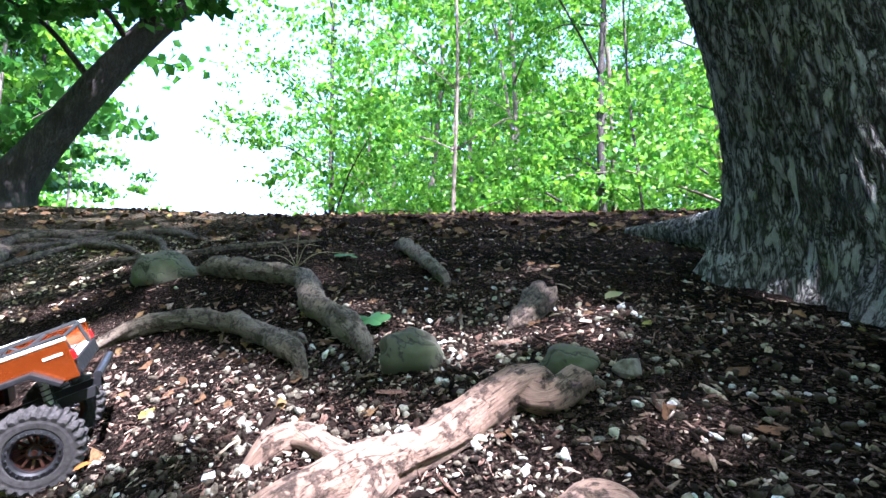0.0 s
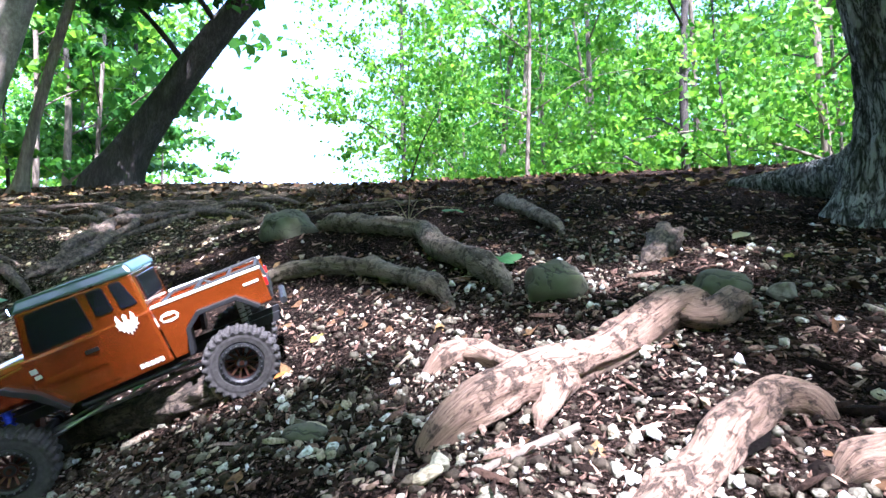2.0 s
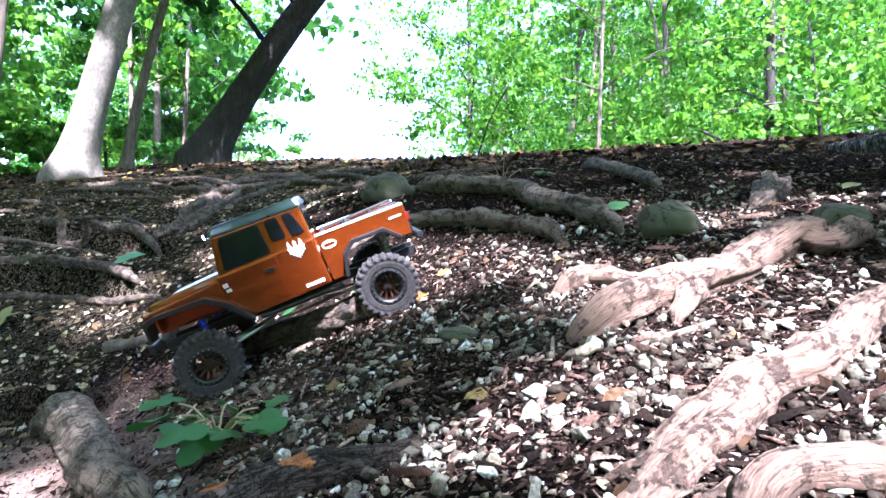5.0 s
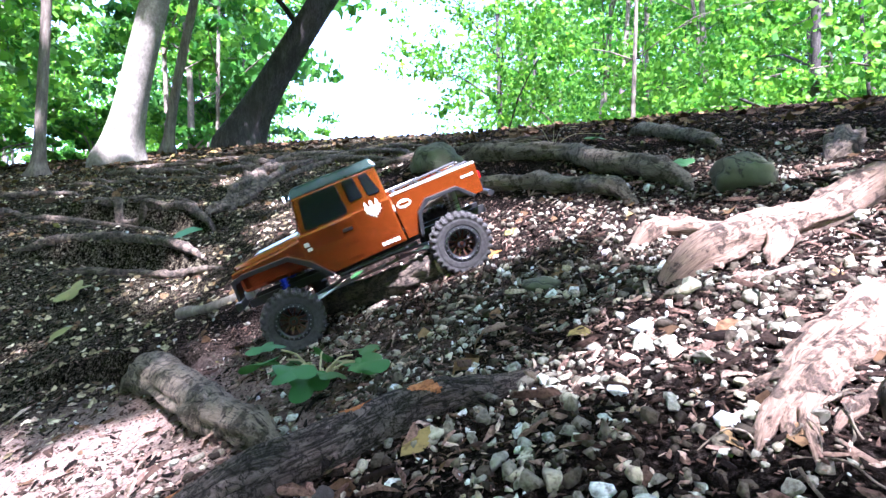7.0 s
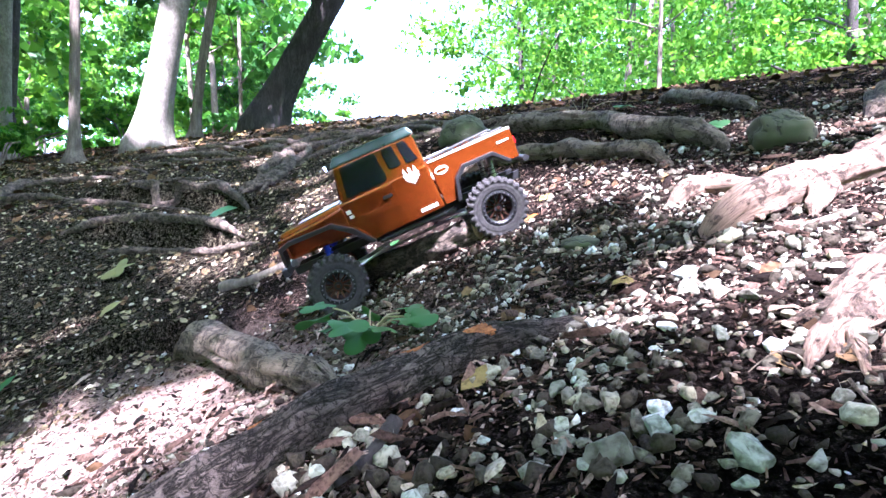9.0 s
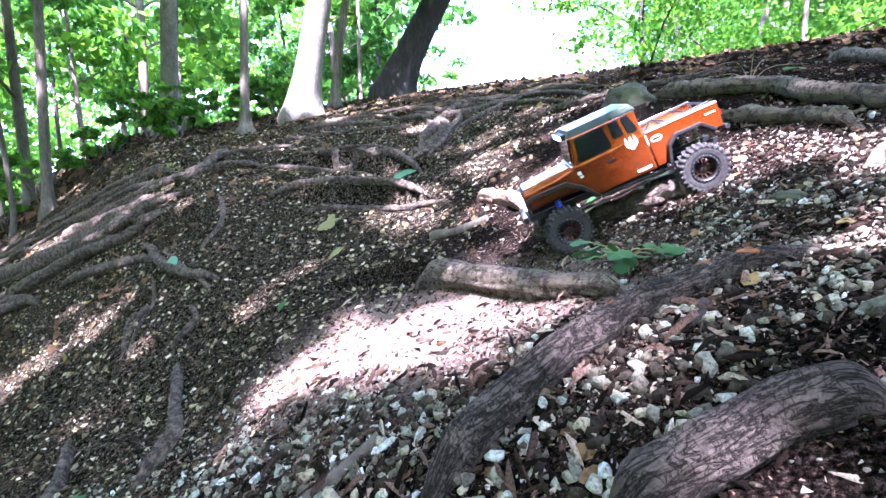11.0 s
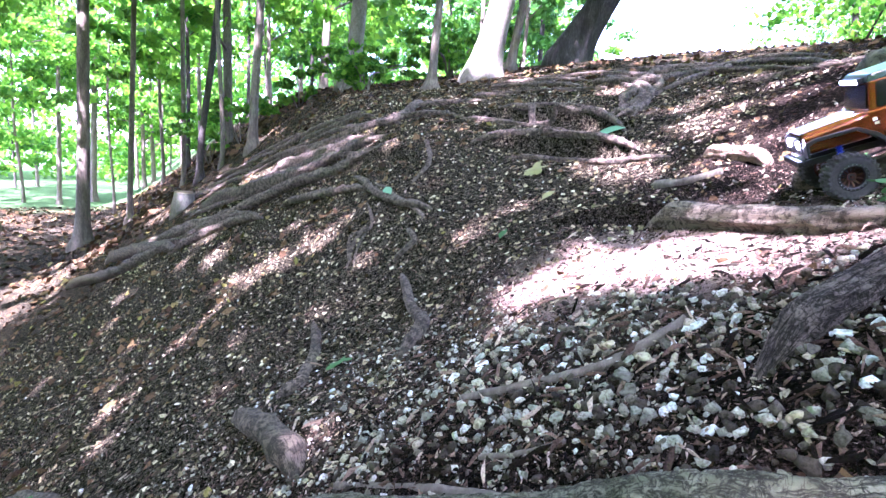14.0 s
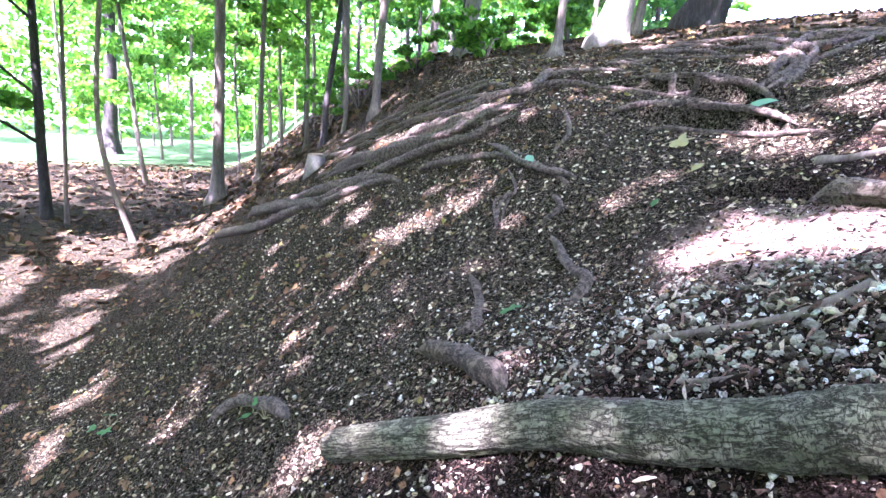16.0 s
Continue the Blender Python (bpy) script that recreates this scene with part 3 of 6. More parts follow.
# gaps cut in added unseen crowns to place sun patches: x, y, half-width, half-depth
GAPS = ((-1.009, 0.252, .24, .11), (-1.305, 0.385, .26, .13), (-1.109, 0.5, .14, .06), (-1.572, 0.225, .11, .05), (-1.464, 0.464, .15, .07), (-0.743, 0.961, .26, .11), (-0.099, 0.423, .22, .15), (-0.111, 0.72, .30, .09), (-0.716, 1.01, .08, .06),
        (-1.791, 1.744, .22, .13), (-2.835, 2.575, .35, .10), (-1.389, 1.233, .15, .08), (0.046, 1.103, .16, .04), (0.745, 2.489, .18, .06),
        (-.88, 1.17, .34, .20), (-.68, .94, .34, .18), (-1.08, 1.42, .2, .12), (-1.12, 1.0, .18, .08), (-1.35, 1.75, .14, .07))
GAPS2 = ((-3.927, 0.368, .08, .06), (-5.002, 0.358, .22, .08), (-3.442, 0.55, .10, .07), (-2.151, -1.014, .12, .10), (-2.335, 0.662, .10, .06), (-2.049, 1.451, .22, .08),
         (-2.153, 2.018, .2, .08), (-2.061, 2.609, .4, .05), (-5.677, 4.089, .5, .5), (-6.151, 1.21, .8, .12), (-1.646, -0.444, .06, .05), (-2.159, -0.484, .05, .05),
         (-11.8, -3.4, 1.6, .5), (-14, -2.4, 1.6, .5), (-8.297, -2.201, .9, .3), (-4.9, -2.1, .35, .12), (-13.8, 0.5, 1.0, .5), (-3.296, 0.55, .10, .05),
         (-1.459, -0.699, .09, .04), (-1.171, -0.576, .05, .03), (-0.947, 1.027, .22, .10), (-1.34, 1.099, .2, .07))


rg = random.Random(21)
CHINKS = [(rg.uniform(-9, -2.2), rg.uniform(-2.6, 3.6), rg.uniform(.03, .16), rg.uniform(.01, .05)) for _ in range(36)]
CHINKS += [(rg.uniform(-30, -9), rg.uniform(-12, 2), rg.uniform(.3, 1.2), rg.uniform(.15, .5)) for _ in range(80)]
CHINKS += [(rg.uniform(-2.2, .1), rg.uniform(-1, 2.6), rg.uniform(.02, .08), rg.uniform(.01, .04)) for _ in range(22)]


def sunward(p):
    """Where the sun's ray through each leaf meets the ground."""
    s = np.array(SUN_DIR) / SUN_DIR.z
    z = np.zeros(len(p))
    for _ in range(6):
        g = p[:, :2] - s[:2] * (p[:, 2] - z)[:, None]
        z = ground_z(g[:, 0], g[:, 1])
    return g


def shading(p, rnd):
    g = sunward(p)
    inside = np.zeros(len(p), bool)
    for x, y, a, b in GAPS + GAPS2 + tuple(CHINKS):
        inside |= ((g[:, 0] - x) / (a + .04)) ** 2 + ((g[:, 1] - y) / (b + .04)) ** 2 < rnd.uniform(.6, 1.4, len(p))
    return ~inside


# added trees, largely out of view, that keep sun and sky off the slope
def overhead(x, y, seed, n, region):
    rnd = np.random.default_rng(seed)
    root = tagged(new("tree"), "added tall tree behind the way, out of view, its gapped crown shading the slope", "tree", "woodland trees")
    root.location = (x, y, gz(x, y))
    path = smooth_path([(0, 0, -.3), (0.1, 0, 3), (-.2, .2, 7), (0, .4, 11)], 20)
    mesh_object("trunk", *tube(path, [.30 - .012 * i for i in range(20)], 14, .15, seed), M_DARKBARK, root, True)
    x0, x1, y0, y1 = region
    k = n // 16
    c = np.stack([rnd.uniform(x0, x1, k), rnd.uniform(y0, y1, k), rnd.uniform(7.5, 11, k)], 1)
    p = c[rnd.integers(0, k, n)] + rnd.normal(size=(n, 3)) * [.22, .22, .1]
    p = p[shading(p, rnd)]
    leaf_object("crown", p - np.array(root.location), 0.29, M_LEAF, seed, root)


overhead(4.6, -6.0, 77, 27000, (-4, 9, -12, -1))
overhead(-5.5, -6.5, 78, 19000, (-14, -3, -12, 1))
overhead(5.5, 2.0, 79, 6000, (-6, 9, -2, 6))
overhead(-14.0, -11.0, 80, 22000, (-28, -8, -20, 0))


def far_wood():
    """Closed wood edge beyond the lawn and behind the trees, plus added unseen leaves."""
    g = np.random.default_rng(3)
    out = []
    # third arc: unseen leaf wall added behind the way to cut sky light
    for lo, hi, d0, d1, n in ((39, 120, 58, 80, 42000), (-75, 13, 44, 60, 42000), (120, 290, 14, 28, 34000)):
        k = n // 60
        a, d = np.radians(g.uniform(lo, hi, k)), g.uniform(d0, d1, k)
        c = np.stack([-np.sin(a) * d, np.cos(a) * d, np.zeros(k)], 1)
        c[:, 2] = ground_z(c[:, 0], c[:, 1]) + g.uniform(0.3, 20 if d0 > 20 else 13, k)
        out.append(c[g.integers(0, k, n)] + g.normal(size=(n, 3)) * [1.6, 1.6, .8])
    out[2] = out[2][shading(out[2], g)]
    tagged(leaf_object("far_wood", np.concatenate(out), .55, M_LEAF, 9), "closed green edge of the wood beyond the lawn, with an unseen leaf wall added behind the way", "wood", kind="stuff")


far_wood()



# ---- roots, sticks and logs ----
def root_thing(name, label, pts, r0, r1, mat, seed, lift=0.45):
    rs = [r0 + (r1 - r0) * i / (len(pts) - 1) for i in range(len(pts))]
    ctrl = [(x, y, gz(x, y) + r * lift) for (x, y), r in zip(pts, rs)]
    ln = sum((Vector(a) - Vector(b)).length for a, b in zip(ctrl, ctrl[1:]))
    big, log = name != "stick", name == "fallen_log"
    fine = log or (mat == M_LOG and max(r0, r1) > .03)
    n = 300 if fine else int(min(130 if pts[0][0] > -2 else 70, max(18, ln / (0.4 * min(r0, r1)))))
    path = smooth_path(ctrl, n)
    for i, p in enumerate(path):
        u = i * ln / n / max(r0, r1)
        w = (0.2 if fine else 0.75 if name == "surface_root" else 0.3) * min(r0, r1)
        p += Vector((noise.noise(Vector((u * 0.22, seed, 0))), noise.noise(Vector((u * 0.22, seed, 5))), 0.5 * noise.noise(Vector((u * 0.3, seed, 9))))) * w
        p.z = max(p.z, gz(p.x, p.y) + 0.15 * min(r0, r1)) if big else p.z
        if name == "surface_root":
            near_end = max(0.0, 1 - min(i, n - 1 - i) / (0.16 * n))
            p.z -= 1.3 * (r0 if i < n / 2 else r1) * near_end ** 1.5
    rad = []
    for i in range(n):
        u = i / (n - 1)
        r = r0 + (r1 - r0) * u
        end = min(1, 0.30 + 5 * min(u, 1 - u)) if name == "surface_root" else 1
        rad.append(r * end * (1 + (0.06 if log else 0.22) * noise.noise(Vector((u * ln / r * 0.3, seed * 3.3, 1)))))

    def crackle(c, d, s):
        q = Vector((c * 3.4, d * 3.4, s * (1.3 if log else 1.1) + seed))
        q += 0.5 * noise.noise_vector(q * 1.3)
        return max(0, 1 - 5 * abs(noise.noise(q))) + 0.6 * max(0, 1 - 6 * abs(noise.noise(q * 2.1)))

    def rugged(i, th):
        s = i * ln / n / max(r0, r1)
        c, d = math.cos(th), math.sin(th)
        a = noise.noise(Vector((c * 1.6, d * 1.6, s * 0.6 + seed)))
        g = 0.35 - abs(noise.noise(Vector((c * 2.4, d * 2.4, s * 0.16 + seed))))
        b = noise.noise(Vector((c * 3.2, d * 3.2, s * 0.8 + seed)))
        knob = max(0, noise.noise(Vector((c * 1.1, d * 1.1, s * 0.5 + 40 + seed))) - 0.3)
        return 1 + (0.10 * a + 0.05 * b - 0.05 * crackle(c, d, s) if fine else 0.18 * a + 0.5 * g + 0.10 * b + 0.4 * knob if big else 0.06 * a)

    sides = 84 if fine else 32 if max(r0, r1) > .02 and pts[0][0] > -2 else 16 if big else 8
    ob = mesh_object(name, *tube(path, rad, sides, 0.0, seed, rugged), mat, None, True)
    # u round the root, v along it, in metres
    uv, girth, step = ob.data.uv_layers.new(name="UVMap"), 2 * math.pi * 0.5 * (r0 + r1), ln / n
    for f in ob.data.polygons:
        ks = [ob.data.loops[q].vertex_index % sides for q in f.loop_indices]
        wrap = max(ks) - min(ks) > sides / 2
        for q, k in zip(f.loop_indices, ks):
            uv.data[q].uv = ((k + sides * (wrap and k < sides / 2)) / sides * girth + seed, ob.data.loops[q].vertex_index // sides * step)
    if name == "sawn_root":
        away = (path[-1] - path[-4]).normalized()
        bm = bmesh.new()
        bmesh.ops.create_cone(bm, segments=28, radius1=r1 * 1.12, radius2=r1 * 1.04, depth=r1 * 0.5, cap_ends=True)
        bmesh.ops.bevel(bm, geom=bm.edges[:], offset=r1 * 0.12, segments=2, affect="EDGES")
        face = part("cut_face", bm, M_CUT, ob, "pale sawn end with growth rings", True)
        face.matrix_world = Matrix.Translation(path[-1] + away * r1 * 0.2) @ away.to_track_quat("Z", "Y").to_matrix().to_4x4()
    return tagged(ob, label, "stick" if name == "stick" else "log" if "log" in name else "root", "sticks" if name == "stick" else "roots" if name == "surface_root" else "")


root_thing('sawn_root', 'sawn-off root with a pale ringed cut end lying in the gravel', [(-1.08, .845), (-.95, .84), (-.84, .832), (-.74, .815), (-.66, .818)], 0.027, 0.027, M_ROOTDARK, 0, 1.1)
main_root = root_thing('surface_root', 'thick dark-barked root with orange scraped scars crossing the gravel', [(-.785, -.17), (-.765, -.09), (-.72, -.02), (-.665, .06), (-.62, .115), (-.56, .175), (-.50, .235), (-.45, .285), (-.39, .335), (-.345, .40)], 0.037, 0.014, M_LOG, 1, 0.7)
root_thing('surface_root', 'pale bare root with peeling bark clawing into dark earth', [(.221, .662), (.154, .637), (.10, .575), (.042, .495), (.008, .447), (-.05, .395), (-.10, .345), (-.14, .29)], 0.021, 0.018, M_ROOT, 3, 0.6)
root_thing('surface_root', 'pale bare root with peeling bark clawing into dark earth', [(0.203, 0.612), (0.145, 0.622), (0.082, 0.567)], 0.017, 0.014, M_ROOT, 4, 0.6)
root_thing('surface_root', 'pale bare root with peeling bark clawing into dark earth', [(0.033, 0.283), (-0.015, 0.283), (-0.06, 0.263), (-0.093, 0.224)], 0.018, 0.015, M_ROOT, 5, 0.6)
root_thing('surface_root', 'pale bare root with peeling bark clawing into dark earth', [(-0.02, 0.413), (-0.057, 0.363), (-0.113, 0.322), (-0.139, 0.292), (-0.184, 0.272)], 0.014, 0.003, M_ROOT, 6, 0.6)
root_thing('surface_root', 'pale bare root with peeling bark clawing into dark earth', [(-0.029, 0.403), (-0.076, 0.343), (-0.128, 0.282), (-0.16, 0.233), (-0.174, 0.204)], 0.018, 0.004, M_ROOT, 7, 0.6)
root_thing('surface_root', 'pale bare root with peeling bark clawing into dark earth', [(-0.094, 0.323), (-0.134, 0.253), (-0.15, 0.233), (-0.155, 0.204)], 0.01, 0.003, M_ROOT, 8, 0.6)
root_thing('surface_root', 'pale bare root with peeling bark clawing into dark earth', [(-0.093, 0.313), (-0.126, 0.263), (-0.14, 0.224), (-0.143, 0.185)], 0.01, 0.003, M_ROOT, 9, 0.6)
root_thing('surface_root', 'pale bare root with peeling bark clawing into dark earth', [(-0.071, 0.273), (-0.105, 0.243), (-0.129, 0.214)], 0.008, 0.003, M_ROOT, 10, 0.6)
root_thing('surface_root', 'pale brown bare root across the trodden slope', [(-.235, .58), (-.16, .65), (-.085, .705), (0, .765), (.075, .84), (.172, .91)], 0.029, 0.027, M_ROOT, 11, 0.6)
root_thing('surface_root', 'pale brown bare root across the trodden slope', [(-.07, .72), (-.085, .655), (-.10, .60)], 0.024, 0.009, M_ROOT, 12, 0.6)
root_thing('surface_root', 'pale brown bare root across the trodden slope', [(-.285, .785), (-.222, .83), (-.145, .765), (-.09, .71)], 0.018, 0.02, M_ROOT, 13, 0.6)
root_thing('surface_root', 'pale brown bare root across the trodden slope', [(0.088, 0.866), (0.139, 0.832), (0.201, 0.887)], 0.02, 0.025, M_ROOT, 14, 0.6)
root_thing('surface_root', 'thick weathered root arching over the upper slope', [(-1.06, 1.93), (-.88, 1.84), (-.70, 1.73), (-.52, 1.64), (-.375, 1.35), (-.25, 1.18), (-.17, 1.06)], 0.032, 0.026, M_ROOTMID, 15, 0.95)
root_thing('surface_root', 'thick weathered root arching over the upper slope', [(-1.0, 1.33), (-.88, 1.39), (-.74, 1.41), (-.57, 1.32), (-.45, 1.22), (-.345, 1.11), (-.28, 1.02)], 0.025, 0.02, M_ROOTMID, 16, 0.95)
root_thing('surface_root', 'thick weathered root arching over the upper slope', [(-0.657, 1.369), (-0.519, 1.308), (-0.41, 1.225), (-0.342, 1.198)], 0.016, 0.011, M_ROOTMID, 17, 0.95)
root_thing('surface_root', 'thick weathered root arching over the upper slope', [(-0.37, 2.413), (-0.176, 1.894), (-0.061, 1.568)], 0.028, 0.016, M_ROOTMID, 20, 0.95)
root_thing('surface_root', 'curved pale root bulging from bare earth', [(-1.49, .74), (-1.33, .70), (-1.0, .50), (-.85, .40), (-.70, .31), (-.63, .285)], 0.05, 0.015, M_ROOTMID, 21, 0.8)
root_thing('surface_root', 'long weathered root running along the crest of the slope', [(-3.2, 1.44), (-2.85, 1.585), (-2.31, 1.54), (-1.95, 1.44)], 0.026, 0.018, M_ROOTDARK, 22, 0.8)
root_thing('surface_root', 'long weathered root running along the crest of the slope', [(-3.65, 2.0), (-3.06, 1.93), (-2.66, 1.95), (-2.27, 1.82)], 0.028, 0.02, M_ROOTDARK, 23, 0.8)
root_thing('surface_root', 'long weathered root running along the crest of the slope', [(-7.155, 0.428), (-5.713, 0.599), (-5.018, 0.716)], 0.0722, 0.0319, M_ROOTDARK, 24, 0.8)
root_thing('surface_root', 'long weathered root running along the crest of the slope', [(-5.923, 1.183), (-4.996, 1.234), (-4.459, 1.406)], 0.0696, 0.0403, M_ROOTDARK, 25, 0.8)
root_thing('surface_root', 'long weathered root running along the crest of the slope', [(-5.821, 0.883), (-5.072, 1.062), (-4.384, 1.248)], 0.0852, 0.0254, M_ROOTDARK, 26, 0.8)
root_thing('surface_root', 'long weathered root running along the crest of the slope', [(-6.736, 1.496), (-5.307, 1.411), (-4.715, 1.52), (-4.14, 1.553)], 0.0351, 0.0286, M_ROOTDARK, 27, 0.8)
root_thing('surface_root', 'long weathered root running along the crest of the slope', [(-9.249, 0.278), (-6.821, 0.501), (-5.608, 0.682), (-5.22, 0.929)], 0.0488, 0.0299, M_ROOTDARK, 28, 0.8)
root_thing('surface_root', 'long weathered root running along the crest of the slope', [(-5.655, 1.629), (-4.57, 1.538), (-4.113, 1.712), (-3.664, 1.814)], 0.0299, 0.0208, M_ROOTDARK, 29, 0.8)
root_thing('surface_root', 'twisted small root half buried in dark soil', [(-2.75, .10), (-2.42, -.06), (-2.17, -.25), (-2.19, -.31)], 0.017, 0.024, M_ROOTDARK, 30, 0.6)
root_thing('surface_root', 'twisted small root half buried in dark soil', [(-2.54, .437), (-2.15, .214), (-1.9, .074), (-1.81, -.088)], 0.018, 0.024, M_ROOTDARK, 31, 0.6)
root_thing('surface_root', 'twisted small root half buried in dark soil', [(-3.164, 0.638), (-3.122, 0.518), (-2.956, 0.388)], 0.0111, 0.0117, M_ROOTDARK, 32, 0.6)
root_thing('surface_root', 'twisted small root half buried in dark soil', [(-4.751, 0.823), (-4.123, 0.899), (-3.555, 0.867), (-3.093, 0.784)], 0.026, 0.0111, M_ROOTDARK, 33, 0.6)
root_thing('surface_root', 'twisted small root half buried in dark soil', [(-2.801, 0.652), (-2.648, 0.583), (-2.671, 0.475)], 0.0136, 0.0143, M_ROOTDARK, 34, 0.6)
root_thing('surface_root', 'twisted small root half buried in dark soil', [(-3.6, 0.936), (-3.101, 0.804), (-2.9, 0.771), (-2.732, 0.721)], 0.0124, 0.0098, M_ROOTDARK, 35, 0.6)
root_thing('surface_root', 'twisted small root half buried in dark soil', [(-3.565, 1.325), (-3.209, 1.1), (-3.134, 0.903)], 0.0162, 0.0111, M_ROOTDARK, 36, 0.6)
root_thing('surface_root', 'knobbly weathered root rising out of the soil', [(-2.31, -.42), (-1.93, -.46), (-1.59, -.52)], 0.033, 0.042, M_ROOTDARK, 37, 0.6)
root_thing('surface_root', 'twisted small root half buried in dark soil', [(-3.26, -1.15), (-3.2, -1.02), (-2.9, -.95), (-2.53, -.90)], 0.03, 0.03, M_ROOTDARK, 38, 0.6)
root_thing('fallen_log', 'thick grey-green fallen log with cracked mossy bark', [(-2.0, -.90), (-1.62, -.75), (-1.31, -.625), (-1.08, -.55), (-.89, -.505), (-.75, -.47), (-.60, -.44), (-.42, -.42)], 0.055, 0.072, M_MOSSLOG, 39, 0.95)
root_thing('stick', 'thin grey-brown dead stick lying on the stones', [(-1.33, -.26), (-1.12, -.18), (-1.03, -.13), (-.955, -.04)], 0.009, 0.011, M_THINBARK, 40, 0.45)
root_thing('stick', 'thin grey-brown dead stick lying on the stones', [(-1.437, -.506), (-1.194, -.445), (-1.014, -.423)], 0.009, 0.011, M_THINBARK, 41, 0.45)
root_thing('stick', 'thin grey-brown dead stick lying on the stones', [(-1.159, -0.363), (-1.066, -0.336), (-1.009, -0.312)], 0.006, 0.006, M_THINBARK, 42, 0.45)
root_thing('surface_root', 'dark heavy root at the edge of the gravel', [(-0.521, -0.17), (-0.443, -0.117), (-0.374, -0.066), (-0.29, -0.038)], 0.037, 0.03, M_LOG, 43, 0.7)
root_thing('stick', 'short black rotten stick among the stones', [(-0.512, 0.102), (-0.489, 0.133), (-0.492, 0.171)], 0.007, 0.009, M_DARKBARK, 44, 0.45)
root_thing('surface_root', 'short pale root stub in the soil', [(-1.564, 1.282), (-1.388, 1.18), (-1.225, 1.072)], 0.03, 0.029, M_ROOT, 45, 0.6)
root_thing('stick', 'thin grey-brown dead stick lying on the stones', [(-1.636, 1.034), (-1.503, 1.036), (-1.388, 1.054)], 0.02, 0.014, M_THINBARK, 46, 0.45)
root_thing('stick', 'thin grey-brown dead stick lying on the stones', [(-0.161, 0.51), (-0.122, 0.55), (-0.055, 0.606)], 0.005, 0.005, M_THINBARK, 47, 0.45)
root_thing('stick', 'thin grey-brown dead stick lying on the stones', [(-0.151, 0.54), (-0.103, 0.569), (-0.055, 0.606)], 0.006, 0.005, M_THINBARK, 48, 0.45)
root_thing('surface_root', 'long weathered root running along the crest of the slope', [(-2.647, 2.822), (-2.497, 3.138), (-2.259, 3.449), (-1.563, 2.945)], 0.0214, 0.0189, M_ROOTDARK, 49, 0.8)
root_thing('surface_root', 'long weathered root running along the crest of the slope', [(-3.475, 3.27), (-2.574, 2.51), (-2.436, 2.133), (-2.405, 1.883)], 0.0292, 0.0162, M_ROOTDARK, 50, 0.8)
root_thing('surface_root', 'long weathered root running along the crest of the slope', [(-3.208, 3.052), (-2.758, 3.082), (-2.264, 3.044), (-1.653, 2.538)], 0.0182, 0.013, M_ROOTDARK, 51, 0.8)
root_thing('surface_root', 'long weathered root running along the crest of the slope', [(-3.021, 2.805), (-2.573, 2.449), (-2.504, 2.132), (-2.494, 1.951)], 0.0195, 0.0195, M_ROOTDARK, 52, 0.8)
root_thing('surface_root', 'long weathered root running along the crest of the slope', [(-3.695, 3.421), (-2.685, 2.81), (-2.524, 2.301), (-2.533, 2.091)], 0.0273, 0.0182, M_ROOTDARK, 53, 0.8)
root_thing('surface_root', 'long weathered root running along the crest of the slope', [(-3.231, 3.464), (-2.585, 3.326), (-1.981, 3.07), (-1.325, 2.227)], 0.0228, 0.0143, M_ROOTDARK, 54, 0.8)
root_thing('surface_root', 'long weathered root running along the crest of the slope', [(-2.495, 2.351), (-2.416, 2.868), (-2.269, 3.449), (-1.819, 3.287)], 0.0182, 0.0208, M_ROOTDARK, 55, 0.8)
root_thing('surface_root', 'long weathered root running along the crest of the slope', [(-3.159, 2.955), (-2.495, 2.351), (-2.357, 1.975)], 0.0189, 0.0182, M_ROOTDARK, 56, 0.8)
root_thing('surface_root', 'long weathered root running along the crest of the slope', [(-6.574, 0.331), (-5.637, 0.622), (-5.237, 0.872), (-4.643, 1.044), (-4.277, 1.12), (-3.841, 1.301)], 0.0584, 0.0376, M_ROOTDARK, 57, 0.8)
root_thing('surface_root', 'long weathered root running along the crest of the slope', [(-7.539, 0.878), (-5.956, 0.911), (-5.443, 1.042), (-4.652, 1.225), (-3.973, 1.392)], 0.0728, 0.0424, M_ROOTDARK, 58, 0.8)
root_thing('surface_root', 'long weathered root running along the crest of the slope', [(-6.208, 0.254), (-5.498, 0.571), (-4.888, 0.707)], 0.044, 0.0328, M_ROOTDARK, 59, 0.8)
root_thing('surface_root', 'long weathered root running along the crest of the slope', [(-4.797, 0.807), (-3.967, 0.853), (-3.594, 0.877)], 0.03, 0.026, M_ROOTDARK, 60, 0.8)
root_thing('surface_root', 'long weathered root running along the crest of the slope', [(-4.019, 1.028), (-3.342, 0.817), (-3.053, 0.774), (-2.755, 0.79)], 0.025, 0.021, M_ROOTDARK, 61, 0.8)
root_thing('surface_root', 'long weathered root running along the crest of the slope', [(-9.622, 0.231), (-7.547, 0.256), (-6.044, 0.325)], 0.087, 0.054, M_ROOTDARK, 62, 0.8)
root_thing('surface_root', 'long weathered root running along the crest of the slope', [(-2.937, 0.387), (-3.209, 0.549), (-3.115, 0.627), (-3.404, 0.778)], 0.0078, 0.0091, M_ROOTDARK, 63, 0.8)
root_thing('surface_root', 'long weathered root running along the crest of the slope', [(-2.898, 0.387), (-3.054, 0.508), (-3.117, 0.597)], 0.0058, 0.0084, M_ROOTDARK, 64, 0.8)
root_thing('surface_root', 'long weathered root running along the crest of the slope', [(-10.396, -0.241), (-7.313, 0.005), (-6.219, 0.47)], 0.0664, 0.0448, M_ROOTDARK, 65, 0.8)
